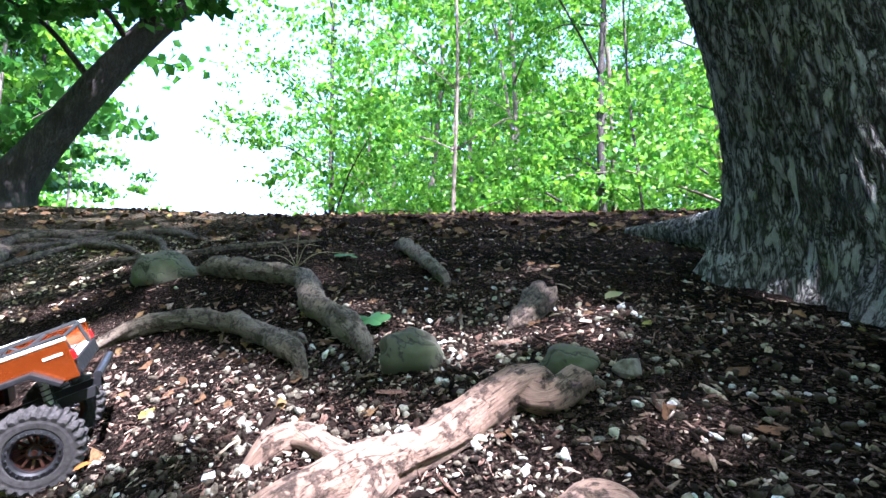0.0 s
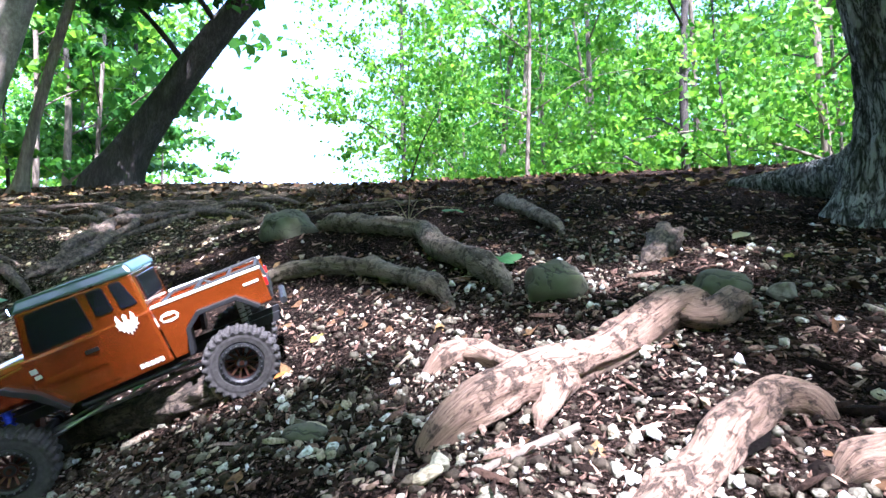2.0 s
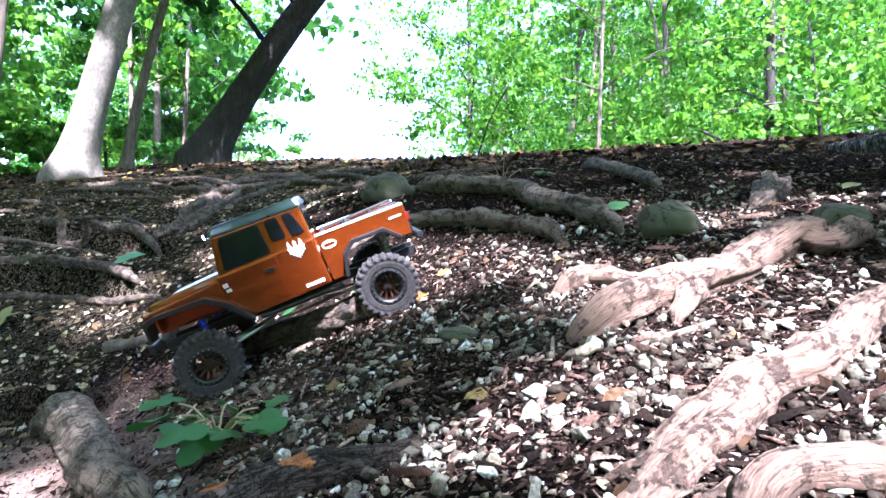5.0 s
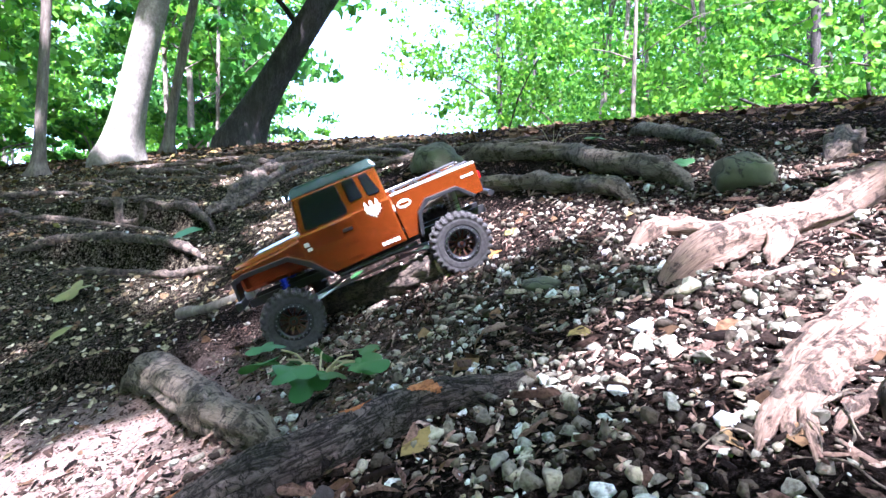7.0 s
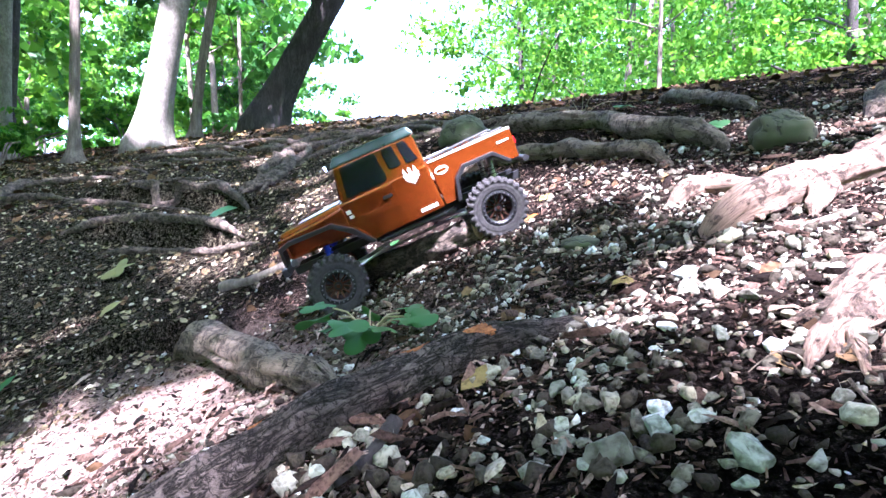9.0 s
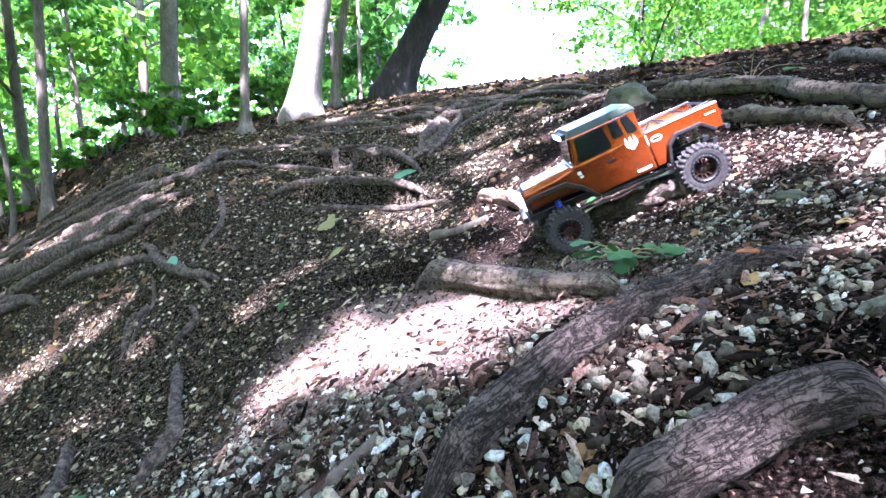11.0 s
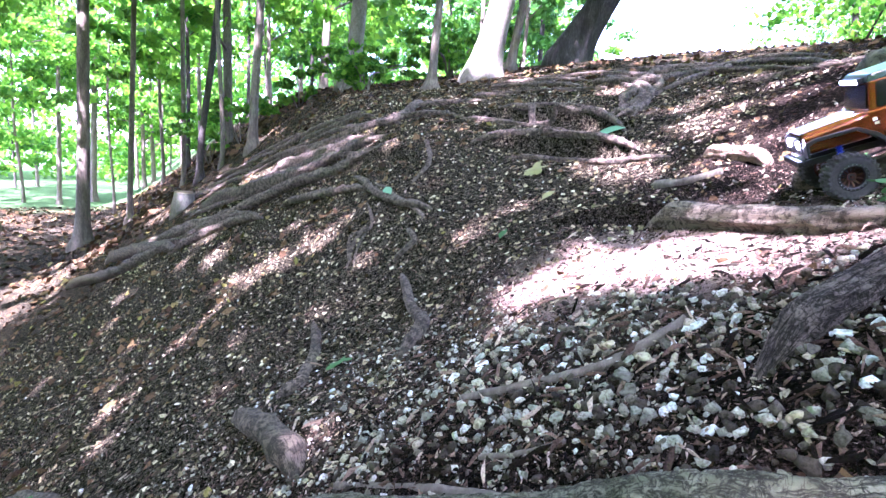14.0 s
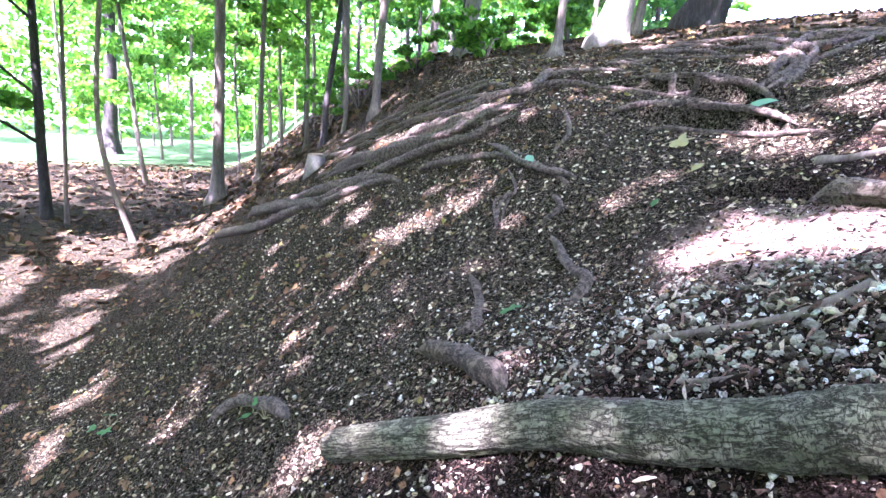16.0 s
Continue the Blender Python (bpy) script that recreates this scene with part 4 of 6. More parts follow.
root_thing('surface_root', 'twisted small root half buried in dark soil', [(-4.617, 2.108), (-4.262, 1.55), (-4.578, 1.547)], 0.041, 0.033, M_ROOTDARK, 66, 0.8)
root_thing('surface_root', 'long weathered root running along the crest of the slope', [(-3.474, 2.964), (-2.788, 2.766), (-2.528, 3.03), (-1.817, 2.741)], 0.0306, 0.0176, M_ROOTDARK, 67, 0.8)
root_thing('surface_root', 'long weathered root running along the crest of the slope', [(-2.592, 2.199), (-2.71, 2.548), (-2.904, 3.198), (-2.473, 3.244)], 0.0319, 0.0273, M_ROOTDARK, 68, 0.8)
root_thing('surface_root', 'long weathered root running along the crest of the slope', [(-2.834, 1.396), (-2.47, 1.474), (-2.098, 1.42), (-1.731, 1.33)], 0.0169, 0.015, M_ROOTDARK, 69, 0.8)
root_thing('surface_root', 'twisted small root half buried in dark soil', [(0.188, 1.414), (0.137, 1.237), (0.089, 1.171)], 0.042, 0.01, M_ROOTDARK, 70, 0.6)
root_thing('surface_root', 'pale brown bare root across the trodden slope', [(0.151, 0.509), (0.216, 0.527), (0.291, 0.526)], 0.016, 0.023, M_ROOT, 71, 0.6)

# thinner roots that run side by side along the shoulder
rr = random.Random(6)
for k in range(16):
    x0, y0 = rr.uniform(-8.6, -4.8), rr.uniform(.75, 1.9)
    ln = rr.uniform(1.0, 2.2)
    dy = rr.uniform(-.05, .22)
    root_thing("surface_root", "long weathered root running down the shoulder of the hill", [(x0 - ln * .5, y0 - dy), (x0 - ln * .15, y0 + rr.uniform(-.05, .05)), (x0 + ln * .2, y0 + rr.uniform(-.05, .08)), (x0 + ln * .5, y0 + dy)], rr.uniform(.02, .045), rr.uniform(.012, .03), M_ROOTDARK, 200 + k)
for k in range(14):
    x0, y0 = rr.uniform(-4.2, -1.2), rr.uniform(1.7, 3.4)
    ln = rr.uniform(.5, 1.3)
    root_thing("surface_root", "weathered root on the crest of the slope", [(x0 - ln * .5, y0 + rr.uniform(-.1, .1)), (x0, y0 + rr.uniform(-.12, .12)), (x0 + ln * .5, y0 + rr.uniform(-.1, .2))], rr.uniform(.012, .03), rr.uniform(.008, .022), M_ROOTDARK, 240 + k)


# ---- model truck ----
M_PAINT = material("orange_candy_paint", plain_build((0.40, 0.075, 0.010), 0.2, 0.72, 1.0, 0.09, 9))
M_ROOFG = material("dark_green_roof", plain_build((0.018, 0.05, 0.042), 0.3, 0.1, 0.7, 0.12, 30))
M_PLASTIC = material("black_plastic", plain_build((0.014, 0.014, 0.016), 0.45, 0, 0, 0.1, 80))
M_RUBBER = material("dusty_rubber", plain_build((0.045, 0.042, 0.041), 0.8, 0, 0, 0.2, 130, 0.25))
M_GLASSD = material("tinted_window", plain_build((0.008, 0.009, 0.013), 0.1, 0, 0, 0.02, 20, 0.4))
M_BRONZE = material("bronze_rim", plain_build((0.10, 0.042, 0.03), 0.4, 0.9, 0, 0.12, 90))
M_STEEL = material("steel", plain_build((0.5, 0.5, 0.52), 0.3, 1.0, 0, 0.05, 60))
M_BLUE = material("blue_anodised", plain_build((0.03, 0.06, 0.6), 0.3, 0.7, 0, 0.05, 60))
M_STICKER = material("white_sticker", plain_build((0.72, 0.74, 0.74), 0.4, 0, 0, 0.04, 40))
M_CREAM = material("pale_bed_trim", plain_build((0.62, 0.66, 0.60), 0.4, 0, 0, 0.05, 40))
M_RED = material("red_lens", plain_build((0.5, 0.012, 0.01), 0.2, 0, 0.5, 0.05, 40))


def glow_build(col, power):
    def build(n, l, b):
        b.inputs["Base Color"].default_value = (*col, 1)
        b.inputs["Emission Color"].default_value = (*col, 1)
        b.inputs["Emission Strength"].default_value = power
    return build


M_BARLIGHT = material("light_bar_led", glow_build((0.45, 0.62, 1.0), 14))
M_HEADLIGHT = material("headlight_led", glow_build((0.8, 0.9, 1.0), 9))


def box_bm(x0, x1, y0, y1, z0, z1, bev=0.003, shape=None):
    """A bevelled box; shape moves each corner first."""
    bm = bmesh.new()
    bmesh.ops.create_cube(bm, size=1)
    for v in bm.verts:
        p = Vector((x1 if v.co.x > 0 else x0, y1 if v.co.y > 0 else y0, z1 if v.co.z > 0 else z0))
        v.co = shape(p) if shape else p
    if bev:
        bmesh.ops.bevel(bm, geom=bm.edges[:], offset=bev, segments=2, affect="EDGES", profile=0.6)
    return bm


def prism_bm(outline, y0, y1, bev=0.0):
    """A side outline of (x, z), pushed from y0 to y1."""
    bm = bmesh.new()
    a = [bm.verts.new((x, y0, z)) for x, z in outline]
    b = [bm.verts.new((x, y1, z)) for x, z in outline]
    n = len(outline)
    bm.faces.new(a)
    bm.faces.new(b[::-1])
    for i in range(n):
        bm.faces.new((a[i], b[i], b[(i + 1) % n], a[(i + 1) % n]))
    bmesh.ops.recalc_face_normals(bm, faces=bm.faces[:])
    if bev:
        bmesh.ops.bevel(bm, geom=bm.edges[:], offset=bev, segments=2, affect="EDGES", profile=0.6)
    return bm


def rounded(outline, r, seg=4):
    """The outline with its corners rounded off."""
    out = []
    for i, c in enumerate(outline):
        c, a, b = Vector(c), Vector(outline[i - 1]), Vector(outline[(i + 1) % len(outline)])
        p, q = c + (a - c).normalized() * r, c + (b - c).normalized() * r
        out += [tuple(((1 - u) ** 2) * p + 2 * u * (1 - u) * c + u * u * q) for u in (k / seg for k in range(seg + 1))]
    return out


def lathe_bm(profile, sides=40):
    """A closed profile of (radius, y), turned about the y axis."""
    bm = bmesh.new()
    rings = [[bm.verts.new((r * math.cos(2 * math.pi * k / sides), y, r * math.sin(2 * math.pi * k / sides))) for r, y in profile] for k in range(sides)]
    n = len(profile)
    for k in range(sides):
        for i in range(n):
            bm.faces.new((rings[k][i], rings[k][(i + 1) % n], rings[(k + 1) % sides][(i + 1) % n], rings[(k + 1) % sides][i]))
    bmesh.ops.recalc_face_normals(bm, faces=bm.faces[:])
    return bm


def rod_bm(a, b, r, sides=8):
    v, f = tube([Vector(a), Vector(a).lerp(Vector(b), 0.5), Vector(b)], [r] * 3, sides)
    bm = bmesh.new()
    vs = [bm.verts.new(p) for p in v]
    for g in f:
        bm.faces.new([vs[i] for i in g])
    return bm


def tyre_bm(R=0.059, W=0.046):
    """One skin: staggered lugs stand proud of the carcass and run over the shoulders."""
    h, n = W / 2, 104
    prof = [(.50, -.80, 0), (.62, -1.0, 0), (.74, -1.04, 0), (.80, -1.02, 0), (.86, -1.04, -2), (.93, -.96, -2), (.945, -.80, -1), (.95, -.12, -1), (.95, .12, 1), (.945, .80, 1), (.93, .96, 2), (.86, 1.04, 2), (.80, 1.02, 0), (.74, 1.04, 0), (.62, 1.0, 0), (.50, .80, 0)]
    bm = bmesh.new()
    rings = []
    for k in range(n):
        th, ph = 2 * math.pi * k / n, k % 4
        ring = []
        for r, y, lug in prof:
            if lug:
                up = ph in ((0, 1) if lug > 0 else (2, 3))
                r, y = r + (.07 if up else 0) * (1 if abs(lug) == 1 else .7), y * (1.07 if up and abs(lug) == 2 else 1)
            ring.append(bm.verts.new((r * R * math.cos(th), y * h, r * R * math.sin(th))))
        rings.append(ring)
    for k in range(n):
        for i in range(len(prof)):
            j = (i + 1) % len(prof)
            bm.faces.new((rings[k][i], rings[k][j], rings[(k + 1) % n][j], rings[(k + 1) % n][i]))
    bmesh.ops.recalc_face_normals(bm, faces=bm.faces[:])
    return bm


def wheel(truck, x, y, z, side, steer=0):
    w = part("wheel", tyre_hub(), M_PLASTIC, truck)
    w.matrix_basis = pose(x, y, z, 0, 0, steer)
    tyre = new("tyre", WHEEL_MESHES["tyre"])
    tyre.parent = w
    rim = new("rim", WHEEL_MESHES["rim"])
    rim.parent, rim.scale = w, (1, side, 1)
    ring = new("beadlock_ring", WHEEL_MESHES["ring"])
    ring.parent, ring.scale = w, (1, side, 1)
    bolts = new("bolt_circle", WHEEL_MESHES["bolts"])
    bolts.parent, bolts.scale = w, (1, side, 1)


def tyre_hub():
    return lathe_bm([(0.002, -0.012), (0.008, -0.012), (0.008, 0.012), (0.002, 0.012)], 12)


def rim_bm():
    bm = lathe_bm([(0.029, -0.02), (0.033, -0.02), (0.033, 0.016), (0.027, 0.016), (0.0255, 0.008), (0.0255, -0.02)], 36)
    for k in range(12):
        m = Matrix.Rotation(2 * math.pi * k / 12, 4, "Y") @ Matrix.Translation((0.017, 0.006, 0)) @ Matrix.Rotation(radians(18), 4, "Z")
        bmesh.ops.create_cube(bm, size=1, matrix=m @ Matrix.Diagonal((0.018, 0.004, 0.0032, 1)))
    bmesh.ops.create_cone(bm, segments=20, radius1=0.0105, radius2=0.009, depth=0.008, cap_ends=True, matrix=Matrix.Translation((0, 0.007, 0)) @ Matrix.Rotation(radians(90), 4, "X"))
    bmesh.ops.create_cone(bm, segments=6, radius1=0.004, radius2=0.0036, depth=0.014, cap_ends=True, matrix=Matrix.Translation((0, 0.010, 0)) @ Matrix.Rotation(radians(90), 4, "X"))
    return bm


def ring_bm():
    return lathe_bm([(0.0255, 0.014), (0.0262, 0.0215), (0.029, 0.0235), (0.0345, 0.0225), (0.0345, 0.014)], 40)


def bolts_bm():
    bm = bmesh.new()
    for k in range(22):
        m = Matrix.Rotation(2 * math.pi * k / 22, 4, "Y") @ Matrix.Translation((0.0305, 0.0238, 0)) @ Matrix.Rotation(radians(90), 4, "X")
        bmesh.ops.create_cone(bm, segments=6, radius1=0.0013, radius2=0.0012, depth=0.0025, cap_ends=True, matrix=m)
    return bm


WHEEL_MESHES = {}


def truck_mesh(key, bm, mat, smooth=False):
    me = bpy.data.meshes.new(key)
    bm.to_mesh(me)
    bm.free()
    me.materials.append(mat)
    WHEEL_MESHES[key] = me


truck_mesh("tyre", tyre_bm(), M_RUBBER)
truck_mesh("rim", rim_bm(), M_BRONZE)
truck_mesh("ring", ring_bm(), M_PLASTIC)
truck_mesh("bolts", bolts_bm(), M_STEEL)

# side outlines: x forward from the middle between the axles, z above the axles
WB, AXLE = 0.345, 0.059
FX = WB / 2


def sx(s):
    return FX - s


RUNNING = ("axle", "differential", "link_arm", "driveshaft")


def build_truck():
    tk = tagged(new("model_truck"), "radio-controlled orange pickup with knobbly tyres, nose down on the slope", "model truck")
    up = AXLE

    def P(name, bm, mat, parent=tk, label="", smooth=False, lift=up):
        for v in bm.verts:
            v.co.z += lift
            if name not in RUNNING:
                v.co.z += 0.014 + 0.04 * v.co.x
                v.co.x = v.co.x * 1.055 - 0.004
                if v.co.x > FX:
                    v.co.x = FX + (v.co.x - FX) * 0.88
        return part(name, bm, mat, parent, label, smooth)

    # bonnet, narrowing to the nose
    def nose(p):
        return Vector((p.x, p.y * (0.90 if p.x > sx(0.0) else 1.0), p.z - (0.010 if p.x > sx(0.0) and p.z > 0.09 else 0)))
    hood = P("bonnet", box_bm(sx(0.075), sx(-0.066), -0.068, 0.068, 0.052, 0.119, 0.008, nose), M_PAINT, label="orange bonnet with pale graphics")
    P("bonnet_stripe", box_bm(sx(0.066), sx(-0.055), -0.03, 0.03, 0.1145, 0.1180, 0.001, lambda p: Vector((p.x, p.y, p.z - (0.0086 if p.x > sx(0) else -0.0015)))), M_CREAM, hood)
    P("grille", box_bm(sx(-0.066), sx(-0.071), -0.058, 0.058, 0.056, 0.100, 0.002), M_PLASTIC)
    for s in (-1, 1):
        P("headlight", (lambda bm: bm)(rod_bm((sx(-0.069), s * 0.043, 0.080), (sx(-0.0745), s * 0.043, 0.080), 0.0105, 20)), M_HEADLIGHT, label="lit round headlight")
    P("front_bumper", box_bm(sx(-0.078), sx(-0.092), -0.075, 0.075, 0.028, 0.044, 0.003), M_PLASTIC)
    P("winch", box_bm(sx(-0.062), sx(-0.080), -0.03, 0.03, 0.036, 0.052, 0.003), M_STEEL)
    # cab: lower shell, pillars and upper shell round the windows
    low = [(sx(0.072), 0.119), (sx(0.072), 0.062), (sx(0.105), 0.030), (sx(0.247), 0.034), (sx(0.247), 0.124)]
    cab = P("cab", prism_bm(low, -0.092, 0.092, 0.004), M_PAINT, label="orange cab")

    def tumble(p):
        k = (p.z - 0.12) / 0.07
        return Vector((p.x - (0.014 * k if p.x > sx(0.1) else 0), p.y * (1 - 0.07 * k), p.z))
    P("cab_upper", box_bm(sx(0.247), sx(0.078), -0.0905, 0.0905, 0.117, 0.188, 0.005, tumble), M_PAINT, cab)

    def roofshape(p):
        k = 1 if p.z > 0.193 else 0
        return Vector((p.x + (-0.012 if p.x > sx(0.1) else 0.008) * k, p.y * (1 - 0.10 * k), p.z))
    P("roof", box_bm(sx(0.252), sx(0.086), -0.089, 0.089, 0.186, 0.204, 0.005, roofshape), M_ROOFG, cab, "dark green roof")
    for s in (-1, 1):
        o0, o1 = (0.0885, 0.0925) if s > 0 else (-0.0925, -0.0885)

        def wall(bm, s=s):
            for v in bm.verts:
                k = (v.co.z - 0.12) / 0.07
                v.co.y *= 1 - 0.07 * max(0, k)
            return bm
        side_win = rounded([(sx(0.091), 0.122), (sx(0.102), 0.181), (sx(0.170), 0.183), (sx(0.173), 0.125)], 0.007)
        P("side_window", wall(prism_bm(side_win, o0, o1, 0.0012)), M_GLASSD, cab, "dark tinted window")
        P("rear_side_window", wall(prism_bm(rounded([(sx(0.182), 0.141), (sx(0.182), 0.181), (sx(0.204), 0.182), (sx(0.207), 0.141)], 0.005), o0, o1, 0.0012)), M_GLASSD, cab)
        P("corner_window", wall(prism_bm(rounded([(sx(0.2155), 0.139), (sx(0.2125), 0.181), (sx(0.229), 0.181), (sx(0.239), 0.139)], 0.004), o0, o1, 0.0012)), M_GLASSD, cab)
        d0, d1 = (0.091, 0.0937) if s > 0 else (-0.0937, -0.091)
        door = P("door", prism_bm([(sx(0.090), 0.116), (sx(0.088), 0.068), (sx(0.112), 0.040), (sx(0.176), 0.042), (sx(0.177), 0.117)], d0, d1, 0.0012), M_PAINT, cab)
        e0, e1 = (0.0935, 0.0952) if s > 0 else (-0.0952, -0.0935)
        P("door_panel", prism_bm([(sx(0.092), 0.082), (sx(0.092), 0.070), (sx(0.170), 0.071), (sx(0.170), 0.083)], e0, e1, 0.0008), M_PAINT, door)
        P("handle", prism_bm([(sx(0.150), 0.100), (sx(0.150), 0.094), (sx(0.168), 0.094), (sx(0.168), 0.100)], e0, e1 + 0.001 * s, 0.0005), M_PLASTIC, door)
        # stickers as plain shapes
        q0, q1 = (0.0922, 0.0929) if s > 0 else (-0.0929, -0.0922)
        half = [(0, .98), (.16, .86), (.12, .70), (.26, .62), (.40, .86), (.46, 1.0), (.62, .84), (.60, .66), (.74, .62), (.62, .46), (.68, .36), (.48, .34), (.42, .20), (.28, .28), (.22, .10), (.10, .20), (0, 0)]
        outline = [(-x, z) for x, z in half] + half[-2:0:-1]
        bird = [(sx(0.2145 + 0.021 * x), 0.096 + 0.037 * z) for x, z in outline]
        P("emblem", prism_bm(bird, q0, q1), M_STICKER, cab, "pale winged emblem")
        for k in range(5):
            P("marking", prism_bm([(sx(0.203 + 0.007 * k), 0.048), (sx(0.203 + 0.007 * k), 0.041), (sx(0.2085 + 0.007 * k), 0.041), (sx(0.2085 + 0.007 * k), 0.048)], q0, q1), M_STICKER, cab)
        P("wing_marking", prism_bm([(sx(0.078), 0.102), (sx(0.078), 0.094), (sx(0.087), 0.094), (sx(0.087), 0.102)], q0, q1), M_STICKER, cab)
        P("wing_marking", prism_bm([(sx(0.080), 0.091), (sx(0.080), 0.085), (sx(0.092), 0.085), (sx(0.092), 0.091)], q0, q1), M_STICKER, cab)
        # front wing with black arch
        g0, g1 = (0.062, 0.092) if s > 0 else (-0.092, -0.062)
        P("front_wing", prism_bm([(sx(-0.066), 0.100), (sx(-0.066), 0.082), (sx(-0.04), 0.086), (sx(0.04), 0.086), (sx(0.074), 0.062), (sx(0.076), 0.112), (sx(0.03), 0.106)], g0, g1, 0.003), M_PAINT)
        a0, a1 = (0.068, 0.106) if s > 0 else (-0.106, -0.068)
        arch = [(sx(-0.072), 0.050), (sx(-0.068), 0.088), (sx(-0.045), 0.094), (sx(0.045), 0.093), (sx(0.078), 0.068), (sx(0.106), 0.030), (sx(0.100), 0.026), (sx(0.072), 0.060), (sx(0.042), 0.085), (sx(-0.043), 0.086), (sx(-0.062), 0.080), (sx(-0.066), 0.050)]
        P("front_arch", prism_bm(arch, a0, a1, 0.0012), M_PLASTIC)
        rear = [(sx(0.272), 0.034), (sx(0.283), 0.076), (sx(0.305), 0.096), (sx(0.365), 0.096), (sx(0.392), 0.068), (sx(0.387), 0.064), (sx(0.362), 0.089), (sx(0.308), 0.089), (sx(0.289), 0.073), (sx(0.279), 0.034)]
        P("rear_arch", prism_bm(rear, a0 + 0.01 * s * (1 if s > 0 else 0), a1, 0.0012), M_PLASTIC)
        # bed side, cut out for the wheel
        bed = [(sx(0.250), 0.124), (sx(0.250), 0.036), (sx(0.272), 0.036), (sx(0.284), 0.078), (sx(0.306), 0.095), (sx(0.364), 0.095), (sx(0.392), 0.066), (sx(0.410), 0.066), (sx(0.413), 0.122)]
        b0, b1 = (0.084, 0.091) if s > 0 else (-0.091, -0.084)
        side = P("bed_side", prism_bm(bed, b0, b1, 0.0015), M_PAINT)
        P("bed_rail", box_bm(sx(0.413), sx(0.250), min(0.080 * s, 0.092 * s), max(0.080 * s, 0.092 * s), 0.1225, 0.1265, 0.001), M_CREAM, side, "pale top rail")
        z0, z1 = (0.0912, 0.0918) if s > 0 else (-0.0918, -0.0912)
        oval = [(sx(0.268 + 0.014 * math.cos(a)), 0.102 + 0.0085 * math.sin(a)) for a in np.linspace(0, 2 * math.pi, 9)[:-1]]
        P("badge", prism_bm(oval, z0, z1), M_STICKER, side, "white oval badge")
        P("badge_bar", prism_bm([(sx(0.2585), 0.1045), (sx(0.2585), 0.0995), (sx(0.2775), 0.0995), (sx(0.2775), 0.1045)], z0 + 0.0007 * s, z1 + 0.0007 * s), M_PAINT, side)
        P("marking", prism_bm([(sx(0.380), 0.108), (sx(0.380), 0.104), (sx(0.404), 0.104), (sx(0.404), 0.108)], z0, z1), M_STICKER, side)
        P("tail_light", box_bm(sx(0.4155), sx(0.411), min(0.076 * s, 0.088 * s), max(0.076 * s, 0.088 * s), 0.092, 0.106, 0.001), M_RED, side, "red tail light")
        P("rock_slider", rod_bm((sx(0.11), 0.078 * s, 0.020), (sx(0.262), 0.078 * s, 0.020), 0.005, 10), M_PLASTIC)
        P("chassis_rail", box_bm(sx(0.41), sx(-0.075), min(0.028 * s, 0.034 * s), max(0.028 * s, 0.034 * s), 0.018, 0.034, 0.001), M_PLASTIC)
        for xx in (0.0, WB):
            fx = sx(xx)
            shock = P("shock_absorber", rod_bm((fx - 0.008, 0.060 * s, 0.006), (fx - 0.016, 0.052 * s, 0.084), 0.0055, 10), M_BLUE if xx == 0 else M_STEEL, label="blue coil shock" if xx == 0 else "")
            P("spring", coil_bm((fx - 0.008, 0.060 * s, 0.012), (fx - 0.015, 0.053 * s, 0.066), 0.008, 7), M_BLUE if xx == 0 else M_PLASTIC, shock)
            P("link_arm", rod_bm((fx, 0.035 * s, -0.004), (sx(0.12 if xx == 0 else 0.22), 0.02 * s, 0.012), 0.003, 8), M_STEEL)
    P("bed_floor", box_bm(sx(0.411), sx(0.250), -0.084, 0.084, 0.086, 0.090, 0.001), M_CREAM, label="pale bed floor")
    P("tailgate", box_bm(sx(0.414), sx(0.408), -0.084, 0.084, 0.070, 0.090, 0.001), M_PLASTIC)
    for s in (-1, 1):
        P("cage_tube", rod_bm((sx(0.256), 0.066 * s, 0.122), (sx(0.405), 0.066 * s, 0.128), 0.0032), M_PLASTIC)
        P("cage_tube", rod_bm((sx(0.275), 0.066 * s, 0.090), (sx(0.310), 0.066 * s, 0.124), 0.0028), M_PLASTIC)
        P("cage_tube", rod_bm((sx(0.345), 0.066 * s, 0.090), (sx(0.310), 0.066 * s, 0.124), 0.0028), M_PLASTIC)
        P("cage_tube", rod_bm((sx(0.405), 0.066 * s, 0.128), (sx(0.412), 0.06 * s, 0.070), 0.0030), M_PLASTIC)
    for q in (0.262, 0.31, 0.36, 0.405):
        P("cage_bar", rod_bm((sx(q), -0.066, 0.124), (sx(q), 0.066, 0.124), 0.0028), M_PLASTIC)
    P("rear_window", box_bm(sx(0.2488), sx(0.2465), -0.066, 0.066, 0.136, 0.178, 0.001), M_GLASSD, cab)
    P("windscreen", box_bm(sx(0.0790), sx(0.0770), -0.076, 0.076, 0.124, 0.180, 0.001, lambda p: Vector((p.x - 0.0125 * (p.z - 0.124) / 0.056 + 0.0012, p.y * (1 - 0.06 * (p.z - 0.124) / 0.056), p.z))), M_GLASSD, cab, "dark windscreen")
    bar = P("light_bar", box_bm(sx(0.092), sx(0.078), -0.058, 0.058, 0.184, 0.197, 0.002), M_PLASTIC, cab, "lit LED light bar")
    P("light_strip", box_bm(sx(0.0785), sx(0.0760), -0.055, 0.055, 0.186, 0.195, 0.001), M_BARLIGHT, bar)
    P("rear_bumper", rod_bm((sx(0.425), -0.07, 0.055), (sx(0.425), 0.07, 0.055), 0.006, 10), M_PLASTIC)
